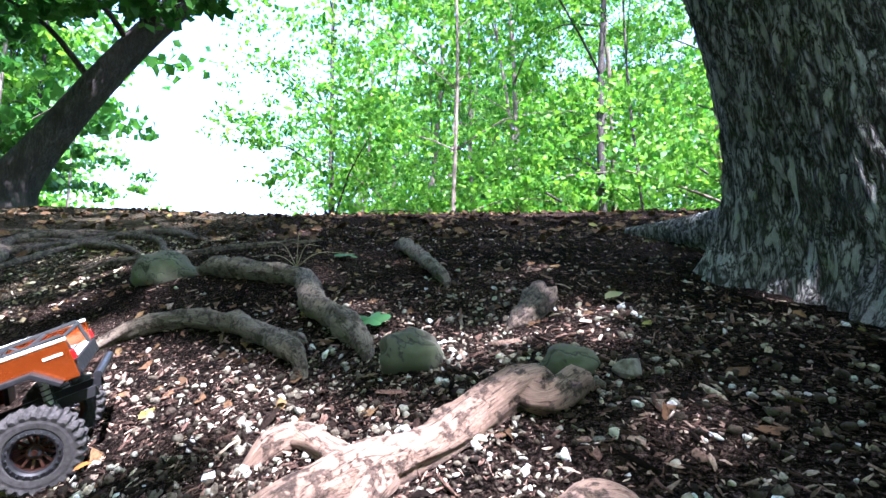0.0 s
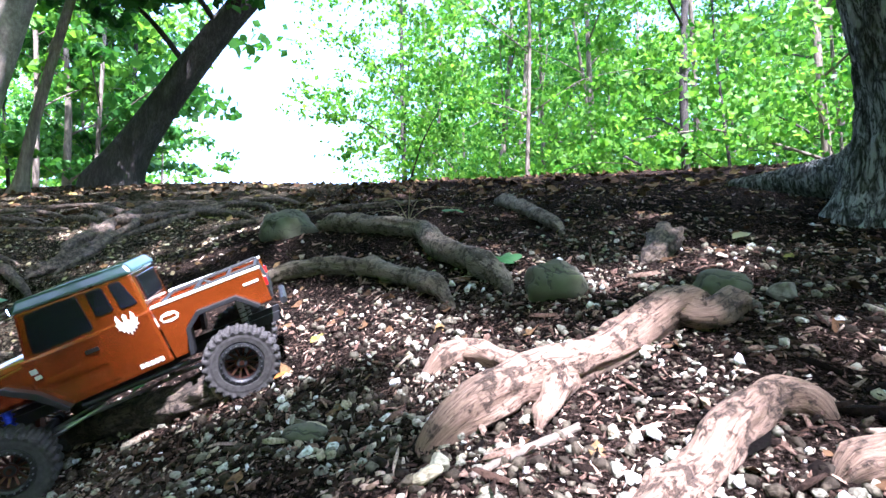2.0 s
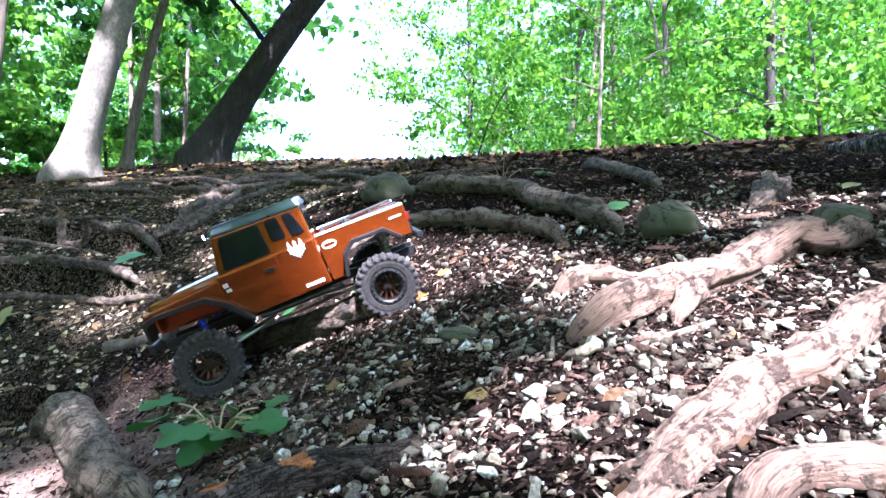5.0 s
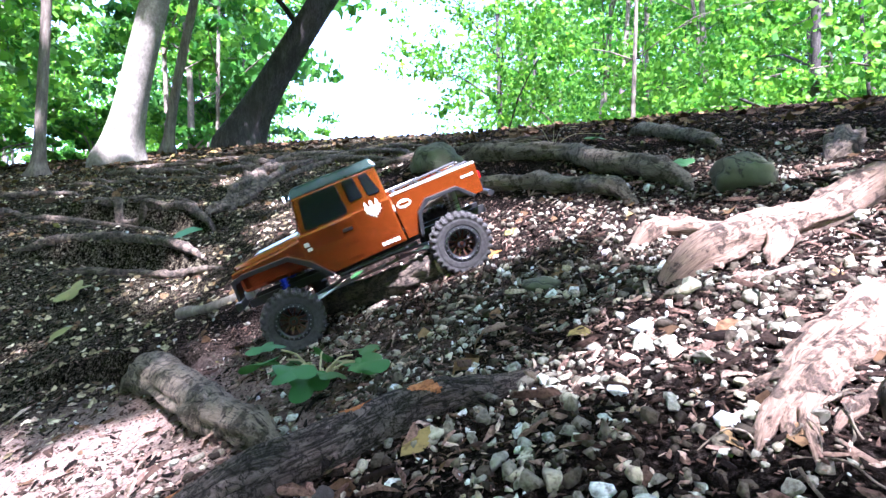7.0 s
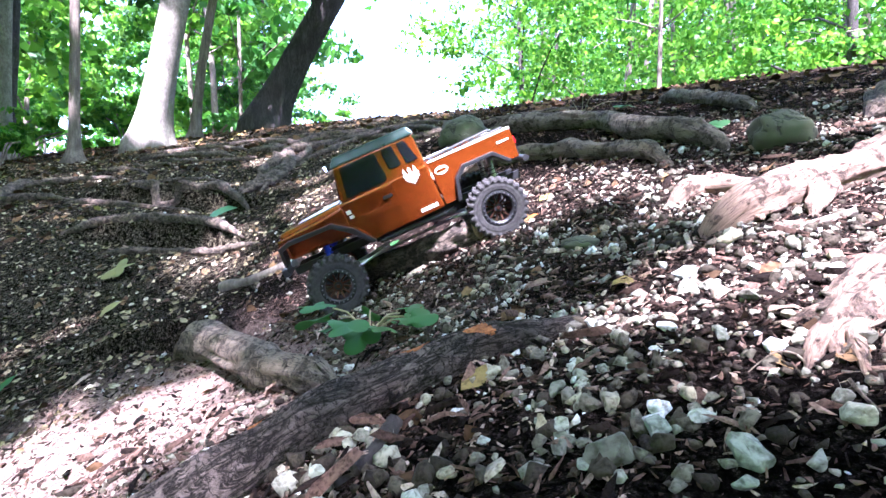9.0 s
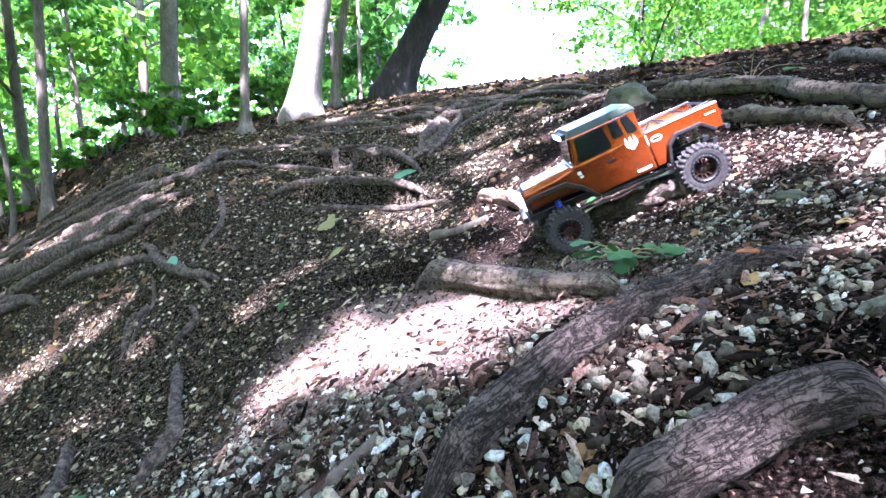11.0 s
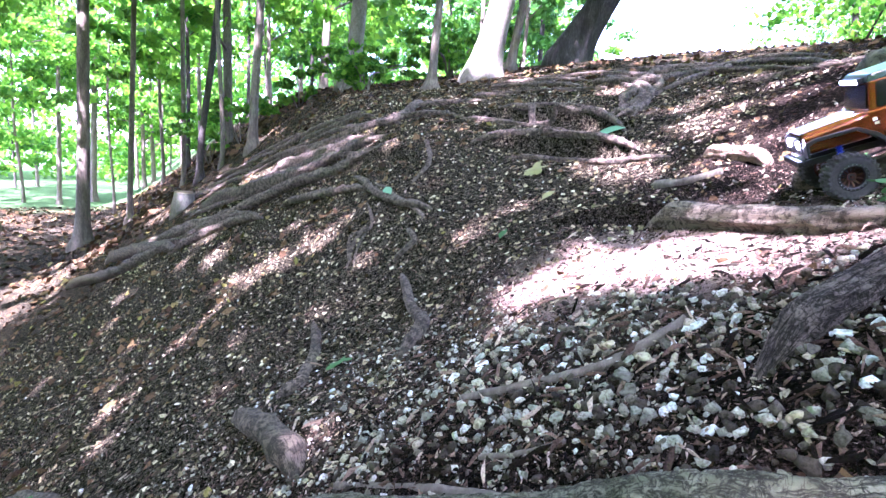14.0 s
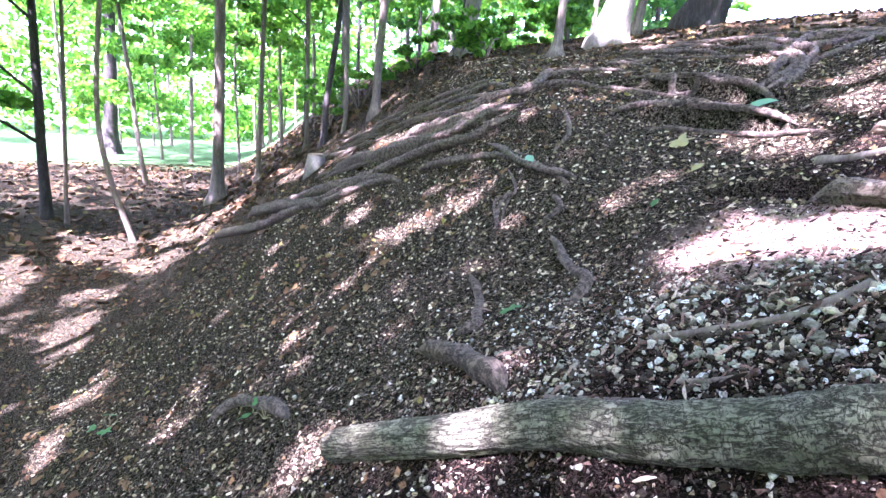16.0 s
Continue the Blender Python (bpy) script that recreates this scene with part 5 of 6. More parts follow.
    for xx in (0.0, WB):
        P("axle", rod_bm((sx(xx), -0.075, 0), (sx(xx), 0.075, 0), 0.008, 10), M_PLASTIC)
        P("differential", box_bm(sx(xx) - 0.016, sx(xx) + 0.016, -0.004, 0.028, -0.016, 0.016, 0.006), M_PLASTIC)
    P("skid_plate", box_bm(sx(0.24), sx(0.10), -0.03, 0.03, 0.012, 0.020, 0.002), M_PLASTIC)
    P("driveshaft", rod_bm((sx(0.0), 0.01, 0.004), (sx(0.345), 0.01, 0.004), 0.003), M_STEEL)
    for xx, st in ((0.0, TRUCK_STEER), (WB, 0)):
        for s in (-1, 1):
            wheel(tk, sx(xx), 0.098 * s, up, s, st)
    return tk


def coil_bm(a, b, r, turns):
    a, b = Vector(a), Vector(b)
    d = (b - a).normalized()
    u = d.cross(Vector((1, 0, 0))).normalized()
    w = d.cross(u)
    n = turns * 9
    pts = [a.lerp(b, i / n) + u * math.cos(2 * math.pi * i / 9) * r + w * math.sin(2 * math.pi * i / 9) * r for i in range(n + 1)]
    v, f = tube(pts, [0.0011] * (n + 1), 5)
    bm = bmesh.new()
    vs = [bm.verts.new(p) for p in v]
    for g in f:
        bm.faces.new([vs[i] for i in g])
    return bm


TRUCK_STEER = 6
truck = build_truck()
heading = Vector((-0.295, -0.153, -0.149)).normalized()
leftward = Vector((0.40, -0.86, -0.20))
leftward = (leftward - heading * leftward.dot(heading)).normalized()
upward = heading.cross(leftward)
near = Vector((-0.741, 0.757, -0.288))     # ground midway between the near wheels
centre = near - leftward * 0.098
truck.matrix_world = Matrix.Translation(centre) @ Matrix((heading, leftward, upward)).transposed().to_4x4() @ Matrix.Scale(1.05, 4)


# ---- stones, chips and litter ----
M_STONE = material("gravel", random_build([(0.0, (0.04, 0.033, 0.027)), (0.4, (0.10, 0.085, 0.065)), (0.6, (0.19, 0.175, 0.14)), (0.76, (0.29, 0.29, 0.245)), (0.86, (0.37, 0.325, 0.245)), (0.95, (0.47, 0.47, 0.43)), (1.0, (0.66, 0.67, 0.65))], 0.75, 190, True, 0.8))
M_STONEOB = material("stone", random_build([(0.0, (0.13, 0.12, 0.10)), (0.3, (0.25, 0.245, 0.205)), (0.5, (0.30, 0.32, 0.275)), (0.68, (0.37, 0.325, 0.23)), (0.87, (0.43, 0.45, 0.425)), (1.0, (0.66, 0.69, 0.69))], 0.75, 3.5, False, 0.8))
M_CHIP = material("bark_chips", random_build([(0.0, (0.009, 0.007, 0.006)), (0.33, (0.035, 0.025, 0.02)), (0.56, (0.10, 0.068, 0.054)), (0.75, (0.19, 0.13, 0.105)), (0.9, (0.31, 0.235, 0.19)), (1.0, (0.52, 0.44, 0.36))], 0.9, 240, True, 0.8))
M_LITTER = material("leaf_litter", random_build([(0.0, (0.05, 0.035, 0.022)), (0.5, (0.14, 0.09, 0.055)), (0.93, (0.20, 0.145, 0.08)), (1.0, (0.24, 0.23, 0.08))], 0.85, 120))


M_DRY = material("dry_leaf_scraps", random_build([(0.0, (0.015, 0.012, 0.009)), (0.33, (0.10, 0.08, 0.052)), (0.58, (0.22, 0.19, 0.12)), (0.83, (0.37, 0.32, 0.21)), (1.0, (0.56, 0.51, 0.39))], 0.85, 120))


def stone_proto(seed, flat=0.65, pts=13):
    rnd = random.Random(seed)
    bm = bmesh.new()
    for _ in range(pts):
        d = Vector((rnd.gauss(0, 1), rnd.gauss(0, 1), rnd.gauss(0, 1))).normalized()
        bm.verts.new((d.x * 0.5 * rnd.uniform(0.85, 1.1), d.y * 0.38 * rnd.uniform(0.8, 1.1), d.z * 0.5 * flat * rnd.uniform(0.8, 1.1)))
    bmesh.ops.convex_hull(bm, input=bm.verts[:])
    for v in [v for v in bm.verts if not v.link_faces]:
        bm.verts.remove(v)
    bmesh.ops.triangulate(bm, faces=bm.faces[:])
    bm.verts.index_update()
    v = np.array([p.co[:] for p in bm.verts])
    f = np.array([[q.index for q in g.verts] for g in bm.faces])
    bm.free()
    return v, f


def chip_proto(seed, corners=0):
    """A flat broken flake or sliver of bark."""
    rnd = random.Random(seed)
    n, e = corners or rnd.choice((4, 4, 5, 6)), rnd.choice((0.10, 0.14, 0.18, 0.24, 0.32, 0.45, 0.65))
    t, bend, twist = rnd.uniform(0.05, 0.13), rnd.uniform(-0.10, 0.16), rnd.uniform(-0.3, 0.3)
    ang = sorted(2 * math.pi * (k + rnd.uniform(-0.35, 0.35)) / n for k in range(n))
    low, top = [], []
    for a in ang:
        r = 0.5 * rnd.uniform(0.7, 1.1)
        x, y = math.cos(a) * r, math.sin(a) * r * e
        z = bend * (1 - 4 * x * x) + twist * x * y
        low.append((x, y, z))
        k = rnd.uniform(0.72, 0.95)
        top.append((x * k, y * k, z + t * rnd.uniform(0.6, 1.3)))
    f = []
    for i in range(n):
        j = (i + 1) % n
        f += [(i, j, n + j), (i, n + j, n + i)]
    f += [(n, n + i, n + i + 1) for i in range(1, n - 1)]
    return np.array(low + top), np.array(f)


def leaf_proto(seed):
    rnd = random.Random(seed)
    c = [rnd.uniform(0.02, 0.2) for _ in range(3)]
    v = np.array([(-.5, 0, c[0]), (-.2, .3, c[1]), (.15, .33, 0), (.55, 0, c[2]), (.15, -.33, 0), (-.2, -.3, c[1] * .6), (0, 0, .02)])
    f = np.array([(i, (i + 1) % 6, 6) for i in range(6)])
    return v, f


def normals_at(x, y):
    e = 0.02
    dx, dy = (ground_z(x + e, y) - ground_z(x - e, y)) / (2 * e), (ground_z(x, y + e) - ground_z(x, y - e)) / (2 * e)
    n = np.stack([-dx, -dy, np.ones_like(dx)], 1)
    return n / np.linalg.norm(n, axis=1, keepdims=True)


def scatter(name, protos, xy, sizes, mat, seed, tilt, sink, label, category):
    g = np.random.default_rng(seed)
    n = len(xy)
    nor = normals_at(xy[:, 0], xy[:, 1]) + g.normal(size=(n, 3)) * tilt
    nor /= np.linalg.norm(nor, axis=1, keepdims=True)
    t = g.normal(size=(n, 3))
    t -= (t * nor).sum(1, keepdims=True) * nor
    t /= np.linalg.norm(t, axis=1, keepdims=True)
    b = np.cross(nor, t)
    base = np.array([(x, y, gz(x, y)) for x, y in xy]) + nor * (sizes * sink)[:, None]
    which = g.integers(0, len(protos), n)
    V, F, o = [], [], 0
    for k, (pv, pf) in enumerate(protos):
        i = np.where(which == k)[0]
        if not len(i):
            continue
        s = sizes[i][:, None, None]
        v = base[i][:, None] + s * (pv[None, :, 0:1] * t[i][:, None] + pv[None, :, 1:2] * b[i][:, None] + pv[None, :, 2:3] * nor[i][:, None])
        f = pf[None] + (np.arange(len(i)) * len(pv))[:, None, None] + o
        V.append(v.reshape(-1, 3))
        F.append(f.reshape(-1, 3))
        o += len(i) * len(pv)
    V, F = np.concatenate(V), np.concatenate(F)
    me = bpy.data.meshes.new(name)
    me.vertices.add(len(V))
    me.vertices.foreach_set("co", V.ravel())
    me.loops.add(F.size)
    me.loops.foreach_set("vertex_index", F.ravel())
    me.polygons.add(len(F))
    me.polygons.foreach_set("loop_start", np.arange(len(F)) * 3)
    me.update(calc_edges=True)
    me.materials.append(mat)
    return tagged(new(name, me), label, category, kind="stuff")


def along_path(n, seed, width):
    """Places on the near slope, thickest beside the way."""
    g = np.random.default_rng(seed)
    a, b = np.array([0.45, 0.95]), np.array([-1.9, -0.45])
    u = g.uniform(0, 1, (n, 1))
    return a + (b - a) * u + g.normal(size=(n, 2)) * width


def clear(xy):
    """Keeps the tree's foot free."""
    return xy[np.hypot(xy[:, 0] - 1.37, xy[:, 1] - 1.60) > 0.62]


GRIT = [stone_proto(500 + i, .7, 8) for i in range(16)]
STONES, CHIPS, LEAVES = [stone_proto(i) for i in range(14)], [chip_proto(40 + i) for i in range(30)], [leaf_proto(90 + i) for i in range(8)]
CRUMBS = [chip_proto(140 + i, 3) for i in range(24)]
gl = np.random.default_rng(8)


def spread(n, x0, x1, y0, y1):
    return clear(np.stack([gl.uniform(x0, x1, n), gl.uniform(y0, y1, n)], 1))


def lay(name, protos, xy, lo, hi, mat, seed, tilt, sink, label, category, power=2.0):
    xy = clear(xy)
    s = lo + (hi - lo) * gl.uniform(0, 1, len(xy)) ** power
    return scatter(name, protos, xy, s, mat, seed, tilt, sink, label, category)


def outside(xy):
    return xy[(xy[:, 0] < -3.2) | (xy[:, 1] > 2.6)]


def thin(xy, seed, bare=0.25, clump=0.0, grove=1.0):
    """Fewer pieces on the bare earth patch, and gathered in drifts."""
    g = np.random.default_rng(seed)
    d = ((xy[:, 0] + 1.2) / .55) ** 2 + ((xy[:, 1] - .36) / .30) ** 2
    w = np.array([noise.noise(Vector((x * 5, y * 5, seed))) + .6 * noise.noise(Vector((x * 14, y * 14, seed))) for x, y in xy])
    return xy[(g.uniform(0, 1, len(xy)) < np.where(d < g.uniform(.6, 1.3, len(xy)), bare, 1.0) * np.where(xy[:, 0] > .15, grove, 1.0)) & (w > clump + g.normal(size=len(xy)) * .15)]


lay("bark_chips", CHIPS, thin(along_path(30000, 1, 0.50), 1, .3, -.25, .6), 0.008, 0.034, M_CHIP, 1, 0.4, 0.03, "reddish brown bark chips and slivers over the slope", "bark chips", 2.4)
lay("fine_bark", CRUMBS, thin(along_path(56000, 11, 0.42), 2, .6, -.5, .6), 0.005, 0.018, M_CHIP, 11, 0.6, 0.05, "small crumbs of dark and reddish bark", "bark crumbs", 1.5)
lay("bark_crumbs", CRUMBS, spread(38000, -4.6, 1.3, -1.7, 3.4), 0.008, 0.042, M_CHIP, 2, 0.4, 0.03, "dark bark crumbs strewn over the hillside", "bark crumbs")
lay("gravel", STONES, thin(along_path(17000, 3, 0.36), 3, .3, 0.0, .3), 0.006, 0.026, M_STONE, 3, 0.5, 0.14, "pale angular gravel in the trodden soil", "gravel", 1.9)
lay("grit", GRIT, thin(along_path(18000, 13, 0.33), 5, .3, -.2, .25), 0.004, 0.017, M_STONE, 13, 0.6, 0.12, "small pale and brown stone grit among the bark", "grit", 1.5)
lay("loose_gravel", STONES, thin(spread(2500, -1.55, -.42, -.5, .16), 6, .4, -.15), 0.010, 0.036, M_STONE, 16, 0.5, 0.14, "pale and brown rounded gravel above the fallen log", "gravel", 1.6)
SLIVERS = [p for p in (chip_proto(700 + i) for i in range(60)) if np.ptp(p[0][:, 1]) < .22 * np.ptp(p[0][:, 0])]
lay("bark_strips", SLIVERS, np.concatenate([spread(480, -1.5, -.42, -.5, .2), along_path(420, 17, .4)]), 0.035, 0.075, M_CHIP, 17, 0.3, 0.10, "long brown strips of bark lying across the gravel", "bark strips", 1.8)
lay("pebbles", STONES, thin(spread(7500, -5.2, 1.3, -1.9, 3.4), 4, .5, -.05, .35), 0.005, 0.026, M_STONE, 4, 0.5, 0.1, "small pale pebbles in dark soil", "pebbles", 2.4)
lay("leaf_litter", LEAVES, spread(5000, -5.5, 1.3, -1.9, 3.6), 0.012, 0.042, M_LITTER, 5, 0.45, 0.05, "brown and yellowish dead leaves on the soil", "leaf litter", 1.6)
lay("far_litter", LEAVES, outside(spread(16000, -14, 2.5, -5, 6)), 0.03, 0.09, M_LITTER, 6, 0.45, 0.05, "dead leaves over the far hillside", "leaf litter", 1.6)
lay("flank_litter", LEAVES, spread(34000, -7.5, -1.4, -2.4, 3.2), 0.008, 0.034, M_DRY, 15, 0.4, 0.05, "small tan and olive dead leaf scraps on the flank", "leaf litter", 1.4)
lay("floor_litter", LEAVES, spread(9000, -34, -11, -14, 6), 0.08, 0.26, M_LITTER, 7, 0.45, 0.05, "dead leaves over the wood floor below the hill", "leaf litter", 1.6)

# stones that can be told apart
STONE_MESHES = []
for k in range(16):
    v, f = stone_proto(200 + k, 0.62, 15)
    bm = bmesh.new()
    vs = [bm.verts.new(p) for p in v]
    for q in f:
        bm.faces.new([vs[i] for i in q])
    bmesh.ops.bevel(bm, geom=bm.edges[:], offset=0.022, segments=1, affect="EDGES")
    bmesh.ops.triangulate(bm, faces=bm.faces[:])
    bmesh.ops.subdivide_edges(bm, edges=[e for e in bm.edges if e.calc_length() > 0.15], cuts=1, use_grid_fill=True)
    for p in bm.verts:
        p.co += p.co.normalized() * (0.05 * noise.noise(p.co * 4 + Vector((k, 0, 0))) + 0.025 * noise.noise(p.co * 11))
    me = bpy.data.meshes.new("stone")
    bm.to_mesh(me)
    bm.free()
    me.materials.append(M_STONEOB)
    STONE_MESHES.append(me)


def put_stone(x, y, size, rnd, label="pale angular stone half sunk in the gravel", group="loose stones"):
    ob = tagged(new("stone", rnd.choice(STONE_MESHES)), label, "stone", group)
    n = normals_at(np.array([x]), np.array([y]))[0]
    q = Vector((0, 0, 1)).rotation_difference(Vector(n)).to_matrix().to_4x4()
    ob.matrix_world = Matrix.Translation((x, y, gz(x, y) + size * 0.16)) @ q @ pose(0, 0, 0, rnd.uniform(-20, 20), rnd.uniform(-20, 20), rnd.uniform(0, 360)) @ Matrix.Diagonal((size * .9, size * .9 * rnd.uniform(.75, 1.1), size * .9 * rnd.uniform(.7, 1.05), 1))
    return ob


rs = random.Random(14)
for x, y, s in ((-0.295, 0.115, .048), (-0.543, 0.152, .036), (-0.157, 0.147, .032), (-0.269, 0.145, .036), (-0.532, 0.109, .03), (-0.242, 0.162, .026), (-0.195, 0.332, .034), (-0.225, 0.256, .024)):
    put_stone(x, y, s, rs, "larger pale blue-grey stone lying loose on the gravel")
for x, y, s in ((-0.25, 0.395, .034), (-0.116, 0.386, .03), (-0.203, 0.507, .042), (-0.313, 0.11, .022), (-0.216, 0.119, .036), (-0.115, 0.09, .03), (-0.198, 0.532, .035), (-0.408, 0.67, .05), (-0.253, 0.43, .034)):
    put_stone(x, y, s, rs, "pale limestone-like stone on the trodden gravel")
for x, y, s in ((0.014, 0.643, .024), (0.079, 0.63, .024), (-0.995, -0.174, .05), (-1.079, -0.099, .044), (-0.966, -0.204, .045), (-1.736, -0.319, .04), (-1.703, -0.29, .028), (-1.185, -0.081, .036), (-0.979, -0.134, .05)):
    put_stone(x, y, s, rs, "rounded pale stone beside the fallen log")
for x, y, s in ((-1.132, -0.273, .04), (-1.224, -0.305, .045), (-1.37, -0.325, .045), (-1.508, -0.395, .05), (-0.944, -0.102, .035), (-0.892, -0.107, .03), (-1.001, -0.164, .04), (-0.525, 0.145, .035), (-0.509, 0.082, .032), (-0.47, 0.033, .036), (0.275, 0.921, .07), (0.342, 0.63, .035)):
    put_stone(x, y, s, rs, "pale stone among bark chips")
for x, y in clear(np.concatenate([along_path(105, 31, 0.30), along_path(45, 32, 0.6)])):
    put_stone(float(x), float(y), rs.uniform(0.014, 0.030), rs)
for k in range(40):
    put_stone(rs.uniform(-.5, .05), rs.uniform(.08, .52), rs.uniform(0.014, 0.029), rs, "grey-green angular stone lying loose on the gravel")
for k in range(55):
    x = rs.uniform(-1.45, -.55)
    put_stone(x, rs.uniform(-.32, .02) + .12 * (x + 1.0), rs.uniform(0.022, 0.046), rs, "rounded grey-green stone on the gravel above the log")


def boulder(label, x, y, size, seed, sink):
    bm = bmesh.new()
    bmesh.ops.create_icosphere(bm, subdivisions=4, radius=1)
    for v in bm.verts:
        c = v.co.copy()
        v.co = c * (1 + 0.22 * noise.noise(c * 1.1 + Vector((seed, 0, 0))) + 0.10 * noise.noise(c * 2.6 + Vector((0, seed, 0))) + 0.03 * noise.noise(c * 8))
        v.co = Vector((v.co.x * size[0], v.co.y * size[1], v.co.z * size[2]))
    ob = part("boulder", bm, M_BOULDER, smooth=True)
    ob.location = (x, y, gz(x, y) + sink)
    return tagged(ob, label, "rock")


boulder("rounded mossy green-grey boulder in the slope", -0.084, 1.001, (.057, .048, .045), 3, .018)
boulder("dark mossy rock bedded among roots", -1.107, 1.858, (.12, .09, .075), 7, .02)
boulder("dark lichened stone beside the pale root", 0.179, 0.933, (.044, .038, .03), 9, .012)
boulder("flat olive stone on the gravel", -0.414, 0.662, (.03, .022, .014), 11, .008)

# ---- small plants and single leaves ----
M_GREEN = material("fresh_leaf", leaf_build((0.022, 0.10, 0.032), (0.05, 0.165, 0.045), 0.3))
M_TEAL = material("pale_teal_leaf", plain_build((0.12, 0.29, 0.17), 0.5, 0, 0, 0.06, 30))
M_YELLOW = material("yellow_green_leaf", plain_build((0.19, 0.185, 0.06), 0.6, 0, 0, 0.08, 30))
M_ORANGE = material("orange_leaf", plain_build((0.50, 0.18, 0.04), 0.6, 0, 0, 0.08, 30))
M_STRAW = material("dry_grass", plain_build((0.30, 0.26, 0.13), 0.7, 0, 0, 0.1, 30))


def lobed_leaf(size, lobes=5):
    """A lobed leaf, its stalk at the origin and its tip along x."""
    bm = bmesh.new()
    n = 36
    mid = bm.verts.new((size * 0.45, 0, size * 0.05))
    ring = []
    for k in range(n):
        th = 2 * math.pi * k / n
        r = size * (0.27 + 0.26 * abs(math.cos(th * lobes / 2)) ** 1.3 - 0.05 * (th > 2.6 and th < 3.7))
        ring.append(bm.verts.new((size * 0.45 + r * math.cos(th), r * math.sin(th) * 0.95, size * 0.05 * math.sin(3 * th) - size * 0.04 * math.cos(th))))
    for k in range(n):
        bm.faces.new((mid, ring[k], ring[(k + 1) % n]))
    return bm


def oval_leaf(size):
    bm = bmesh.new()
    mid = [bm.verts.new((size * x, 0, size * (0.10 * x * (1 - x) - 0.02))) for x in (0, .2, .45, .7, 1)]
    for side in (1, -1):
        edge = [mid[0]] + [bm.verts.new((size * x, side * size * w, size * 0.06)) for x, w in ((.2, .17), (.45, .24), (.7, .18))] + [mid[-1]]
        for i in range(4):
            q = [mid[i], mid[i + 1], edge[i + 1], edge[i]]
            q = list(dict.fromkeys(q))
            bm.faces.new(q if side > 0 else q[::-1])
    return bm


def lone_leaf(label, x, y, size, yaw, mat, lobed=False):
    ob = part("fallen_leaf", lobed_leaf(size) if lobed else oval_leaf(size), mat, smooth=True)
    n = Vector(normals_at(np.array([x]), np.array([y]))[0])
    ob.matrix_world = Matrix.Translation(Vector((x, y, gz(x, y) + 0.014)) + n * 0.004) @ Vector((0, 0, 1)).rotation_difference(n).to_matrix().to_4x4() @ pose(0, 0, 0, 8, -6, yaw)
    return tagged(ob, label, "leaf")


lone_leaf("large pale teal leaf lying on a root ledge", -2.344, 1.609, .17, 20, M_TEAL)
lone_leaf("yellow-green leaf on dark soil", -2.501, 1.26, .15, -30, M_YELLOW, True)
lone_leaf("small fresh green leaf on the soil", -0.965, 0.959, .05, 60, M_GREEN)
lone_leaf("orange dead leaf on the gravel", -0.548, 0.807, .03, 10, M_ORANGE)
lone_leaf("fresh green leaf fallen on the crest", -0.448, 1.963, .09, 140, M_GREEN, True)
lone_leaf("green leaf on the upper slope", -0.234, 1.196, .08, 10, M_GREEN, True)
lone_leaf("green leaf on dark pebbly soil", -2.073, 0.606, .07, 100, M_GREEN)
lone_leaf("dark green lobed leaf on pebbles", -2.044, -0.127, .10, 200, M_GREEN, True)
lone_leaf("pale leaf near the foot of the big tree", 0.335, 1.399, .07, 40, M_YELLOW)
lone_leaf("pale grey-green leaf on the flank", -3.183, 0.795, .13, 150, M_TEAL)
lone_leaf("yellowed leaf on the flank", -2.157, 0.962, .09, 80, M_YELLOW)


def seedling(label, x, y, leaves, size, seed):
    rnd = random.Random(seed)
    root = tagged(new("seedling"), label, "seedling")
    root.location = (x, y, gz(x, y) - 0.004)
    for k in range(leaves):
        az, ln = k * 2.4 + rnd.uniform(-.4, .4), size * rnd.uniform(.5, 1.1)
        tip = Vector((math.cos(az) * ln, math.sin(az) * ln, size * rnd.uniform(.3, .8)))
        stalk = mesh_object("stalk", *tube(smooth_path([(0, 0, 0), tip * .5 + Vector((0, 0, size * .25)), tip], 6), [.0016] * 6, 5), M_STRAW, root)
        lf = part("leaf", lobed_leaf(size * rnd.uniform(.7, 1.15), 3 if k % 3 else 5), M_GREEN, root, smooth=True)
        lf.matrix_basis = Matrix.Translation(tip) @ pose(0, 0, 0, rnd.uniform(-25, 25), rnd.uniform(-10, 30), math.degrees(az))
    return root


seedling("fresh green seedling with lobed leaves beside the dark root", -0.698, 0.451, 14, .066, 1)
seedling("green seedling on the lower slope", -2.751, -0.968, 5, .07, 2)
seedling("green seedling low on the flank", -4.44, -1.65, 5, .10, 3)
tuft = tagged(new("grass_tuft"), "thin dry grass stalks beside the arched root", "grass")
tuft.location = (-.62, 1.86, gz(-.62, 1.86))
for k, (dx, dy, h) in enumerate(((.08, -.05, .07), (-.09, -.05, .08), (.03, -.06, .11), (.15, .02, .05), (-.12, -.02, .04))):
    mesh_object("stalk", *tube(smooth_path([(0, 0, 0), (dx * .5, dy * .5, h), (dx * 1.3, dy * 1.3, h * .9)], 9), [.0014 - .0001 * i for i in range(9)], 5), M_STRAW, tuft)

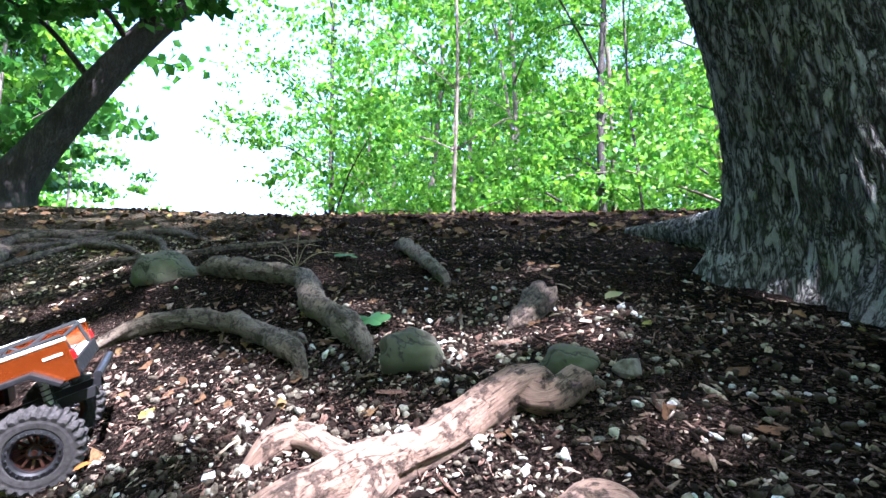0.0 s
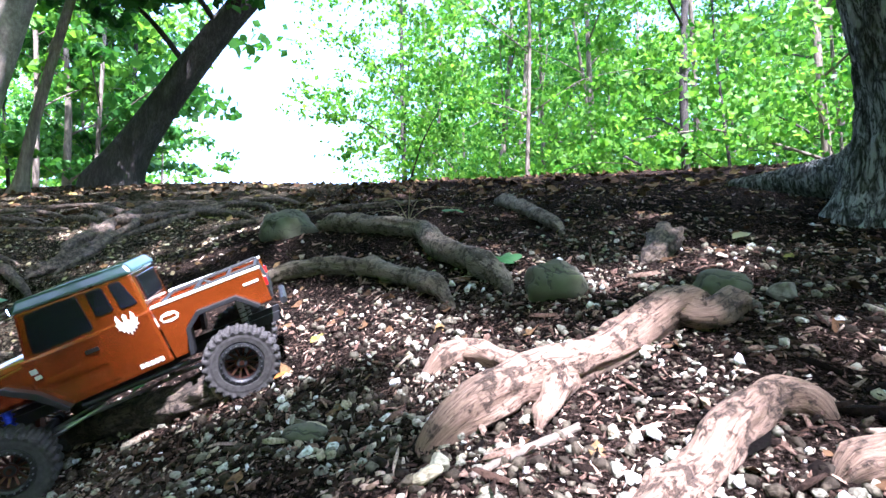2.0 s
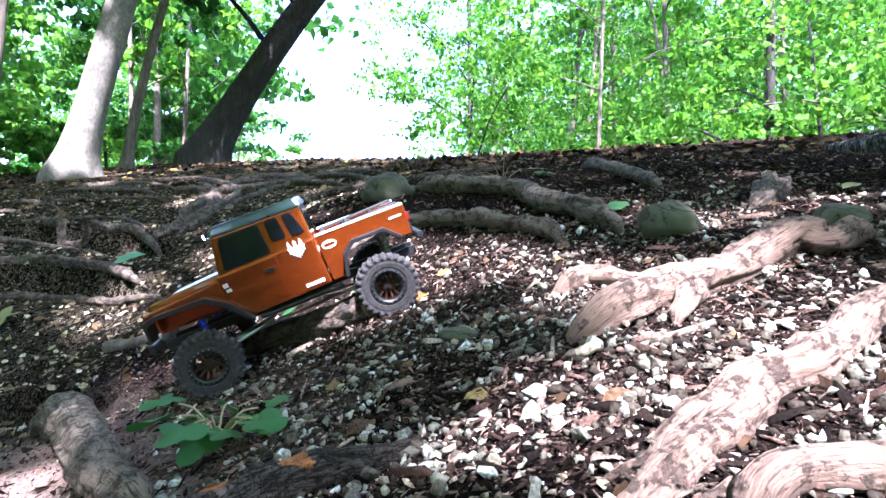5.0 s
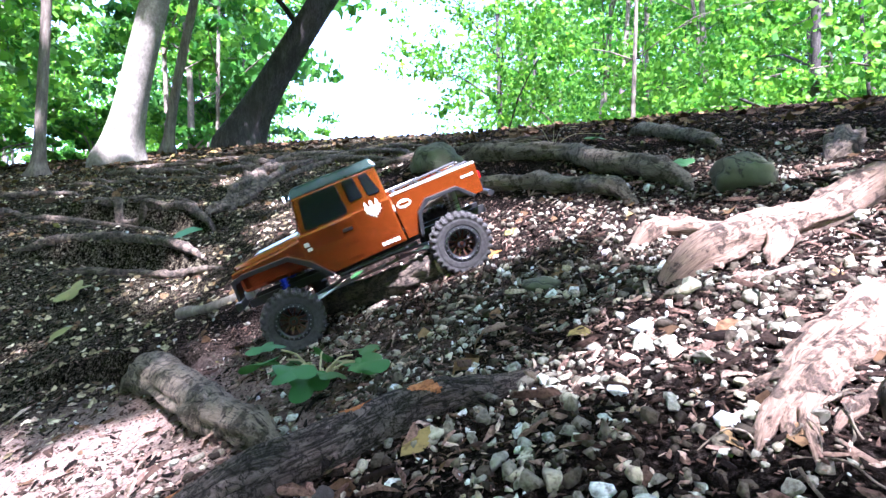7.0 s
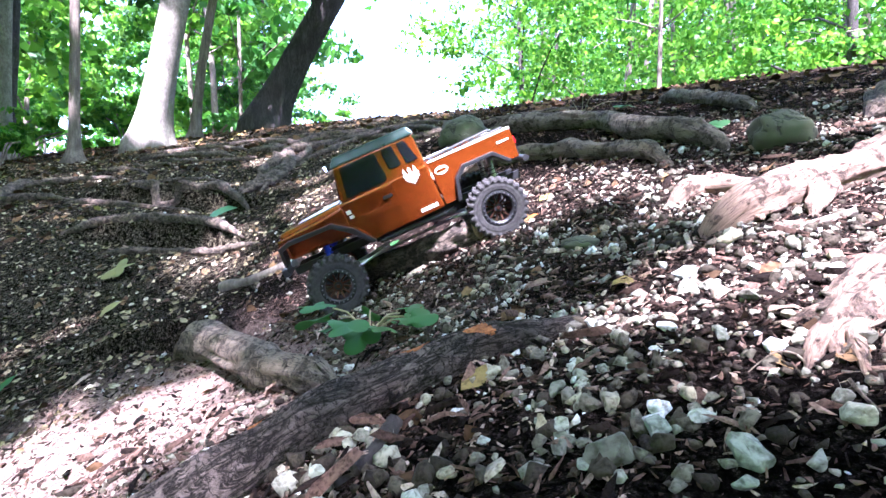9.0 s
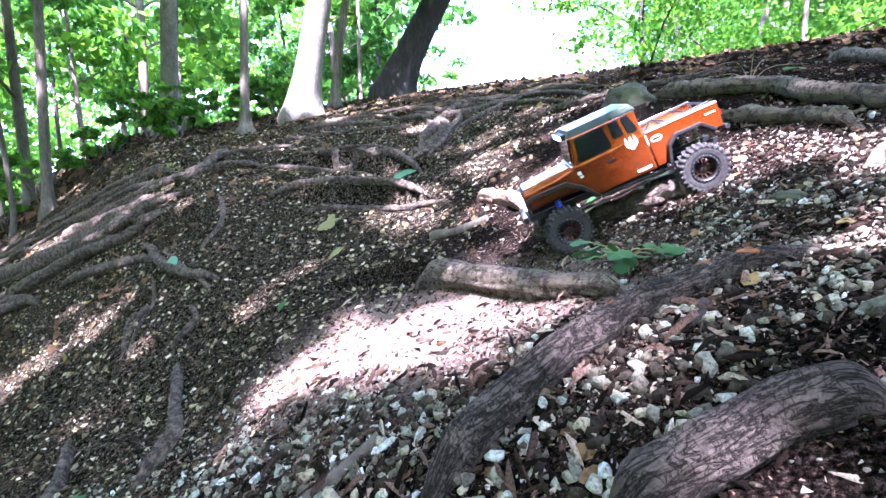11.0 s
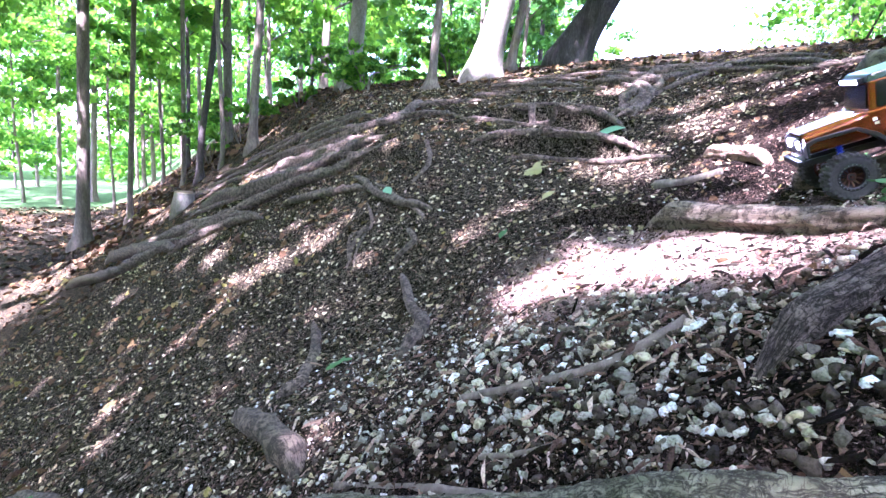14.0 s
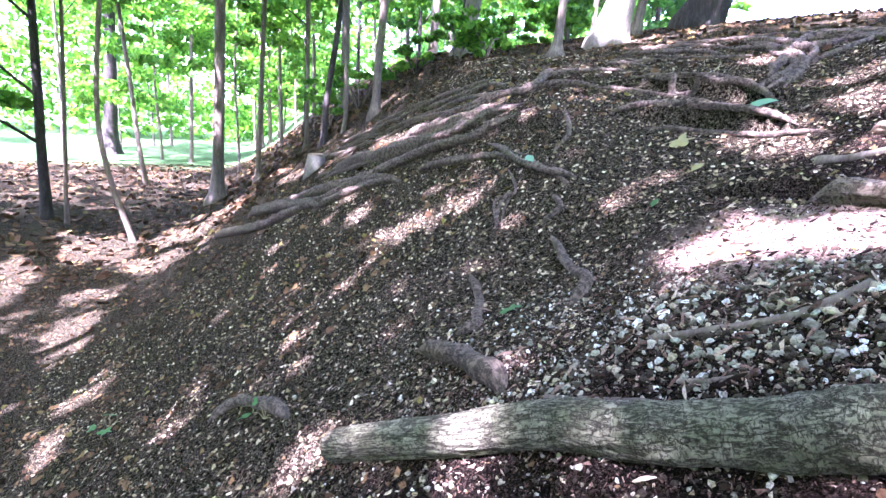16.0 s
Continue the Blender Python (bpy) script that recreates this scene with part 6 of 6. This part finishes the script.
# end of the sawn root, scars and the cut stump
def disc(name, label, centre, facing, r, mat, parent=None):
    bm = bmesh.new()
    bmesh.ops.create_cone(bm, segments=24, radius1=r, radius2=r * .96, depth=r * .25, cap_ends=True)
    bmesh.ops.bevel(bm, geom=bm.edges[:], offset=r * .05, segments=1, affect="EDGES")
    ob = part(name, bm, mat, parent)
    ob.matrix_world = Matrix.Translation(centre) @ Vector(facing).to_track_quat("Z", "Y").to_matrix().to_4x4()
    if label:
        tagged(ob, label, "wood")
    return ob


def scrape(root, x, y, r, seed, label):
    """A thin ragged scrape lying on the root's own surface."""
    me = root.data
    here = min((p for p in me.polygons if p.normal.z > .45), key=lambda p: math.hypot(p.center.x - x, p.center.y - y) - .01 * p.normal.z).center.copy()
    along = Vector((.6, .8, 0))
    bm = bmesh.new()
    made = {}
    for p in me.polygons:
        d = p.center - here
        q = math.hypot(d.dot(along) / 1.7, (d - along * d.dot(along)).length)
        if q < r * (.8 + .8 * noise.noise(p.center * 60 + Vector((seed, 0, 0)))):
            for i in p.vertices:
                if i not in made:
                    made[i] = bm.verts.new(me.vertices[i].co + me.vertices[i].normal * .0012)
            bm.faces.new([made[i] for i in p.vertices])
    bmesh.ops.subdivide_edges(bm, edges=bm.edges[:], cuts=1, use_grid_fill=True)
    part("scar", bm, M_SCAR, root, label, True)


scrape(main_root, -.445, .279, .012, 1, "orange scraped patch")
scrape(main_root, -.50, .24, .009, 2, "orange scraped patch")
scrape(main_root, -.62, .125, .006, 3, "pale knot")


stump = tagged(new("stump"), "low pale sawn stump on the flank of the hill", "stump")
stump.location = (-8.7, 1.05, gz(-8.7, 1.05))
mesh_object("body", *tube([(0, 0, -.3), (0, 0, 0), (0.02, 0, .11), (.03, .0, .22)], [.20, .16, .14, .13], 20, .1, 4), M_BEECH, stump, True)
disc("cut_face", "", (.03, 0, .222), (0, 0, 1), .125, M_CUT, stump).matrix_basis = pose(.03, 0, .222)


def shrub(x, y, r, seed):
    root = tagged(new("shrub"), "low leafy green shrub behind the crest", "shrub", "shrubs")
    root.location = (x, y, gz(x, y))
    rnd = random.Random(seed)
    blobs = []
    for k in range(5):
        q = Vector((rnd.uniform(-1, 1), rnd.uniform(-1, 1), rnd.uniform(.4, 1.1))) * r
        mesh_object("stem", *tube(smooth_path([(0, 0, -.1), q * .5 + Vector((0, 0, .1)), q], 6), [.012] * 6, 5), M_THINBARK, root)
        blobs.append((q, r * .55, .6))
    leaf_object("foliage", crown_points(seed, blobs, 900), .09, M_LEAF, seed, root)


for k, (x, y, r) in enumerate(((-7.6, 3.3, .5), (-8.8, 3.5, .6), (-10.5, 3.6, .6), (-9.6, 4.4, .8), (-7.6, 4.9, .5), (-12.5, 3.2, .8), (-14, 3.0, .9), (-8.4, 5.6, .7))):
    shrub(x, y, r, 300 + k)


# thin hair-like roots hanging out of the earth under the clawed root
rh = random.Random(44)
for k in range(16):
    x, y, az = rh.uniform(-.17, .03), rh.uniform(.16, .29), rh.uniform(0, 6.28)
    pts = []
    for i in range(7):
        pts.append((x, y, gz(x, y) + .004 + .006 * math.sin(i * 1.4 + k)))
        az += rh.uniform(-.9, .9)
        x, y = x + .012 * math.cos(az), y + .012 * math.sin(az)
    tagged(mesh_object("rootlet", *tube(smooth_path(pts, 22), [.0013 - .00004 * i for i in range(22)], 5), M_ROOTMID, None, True), "thin curly rootlet hanging from bare earth", "root", "rootlets")
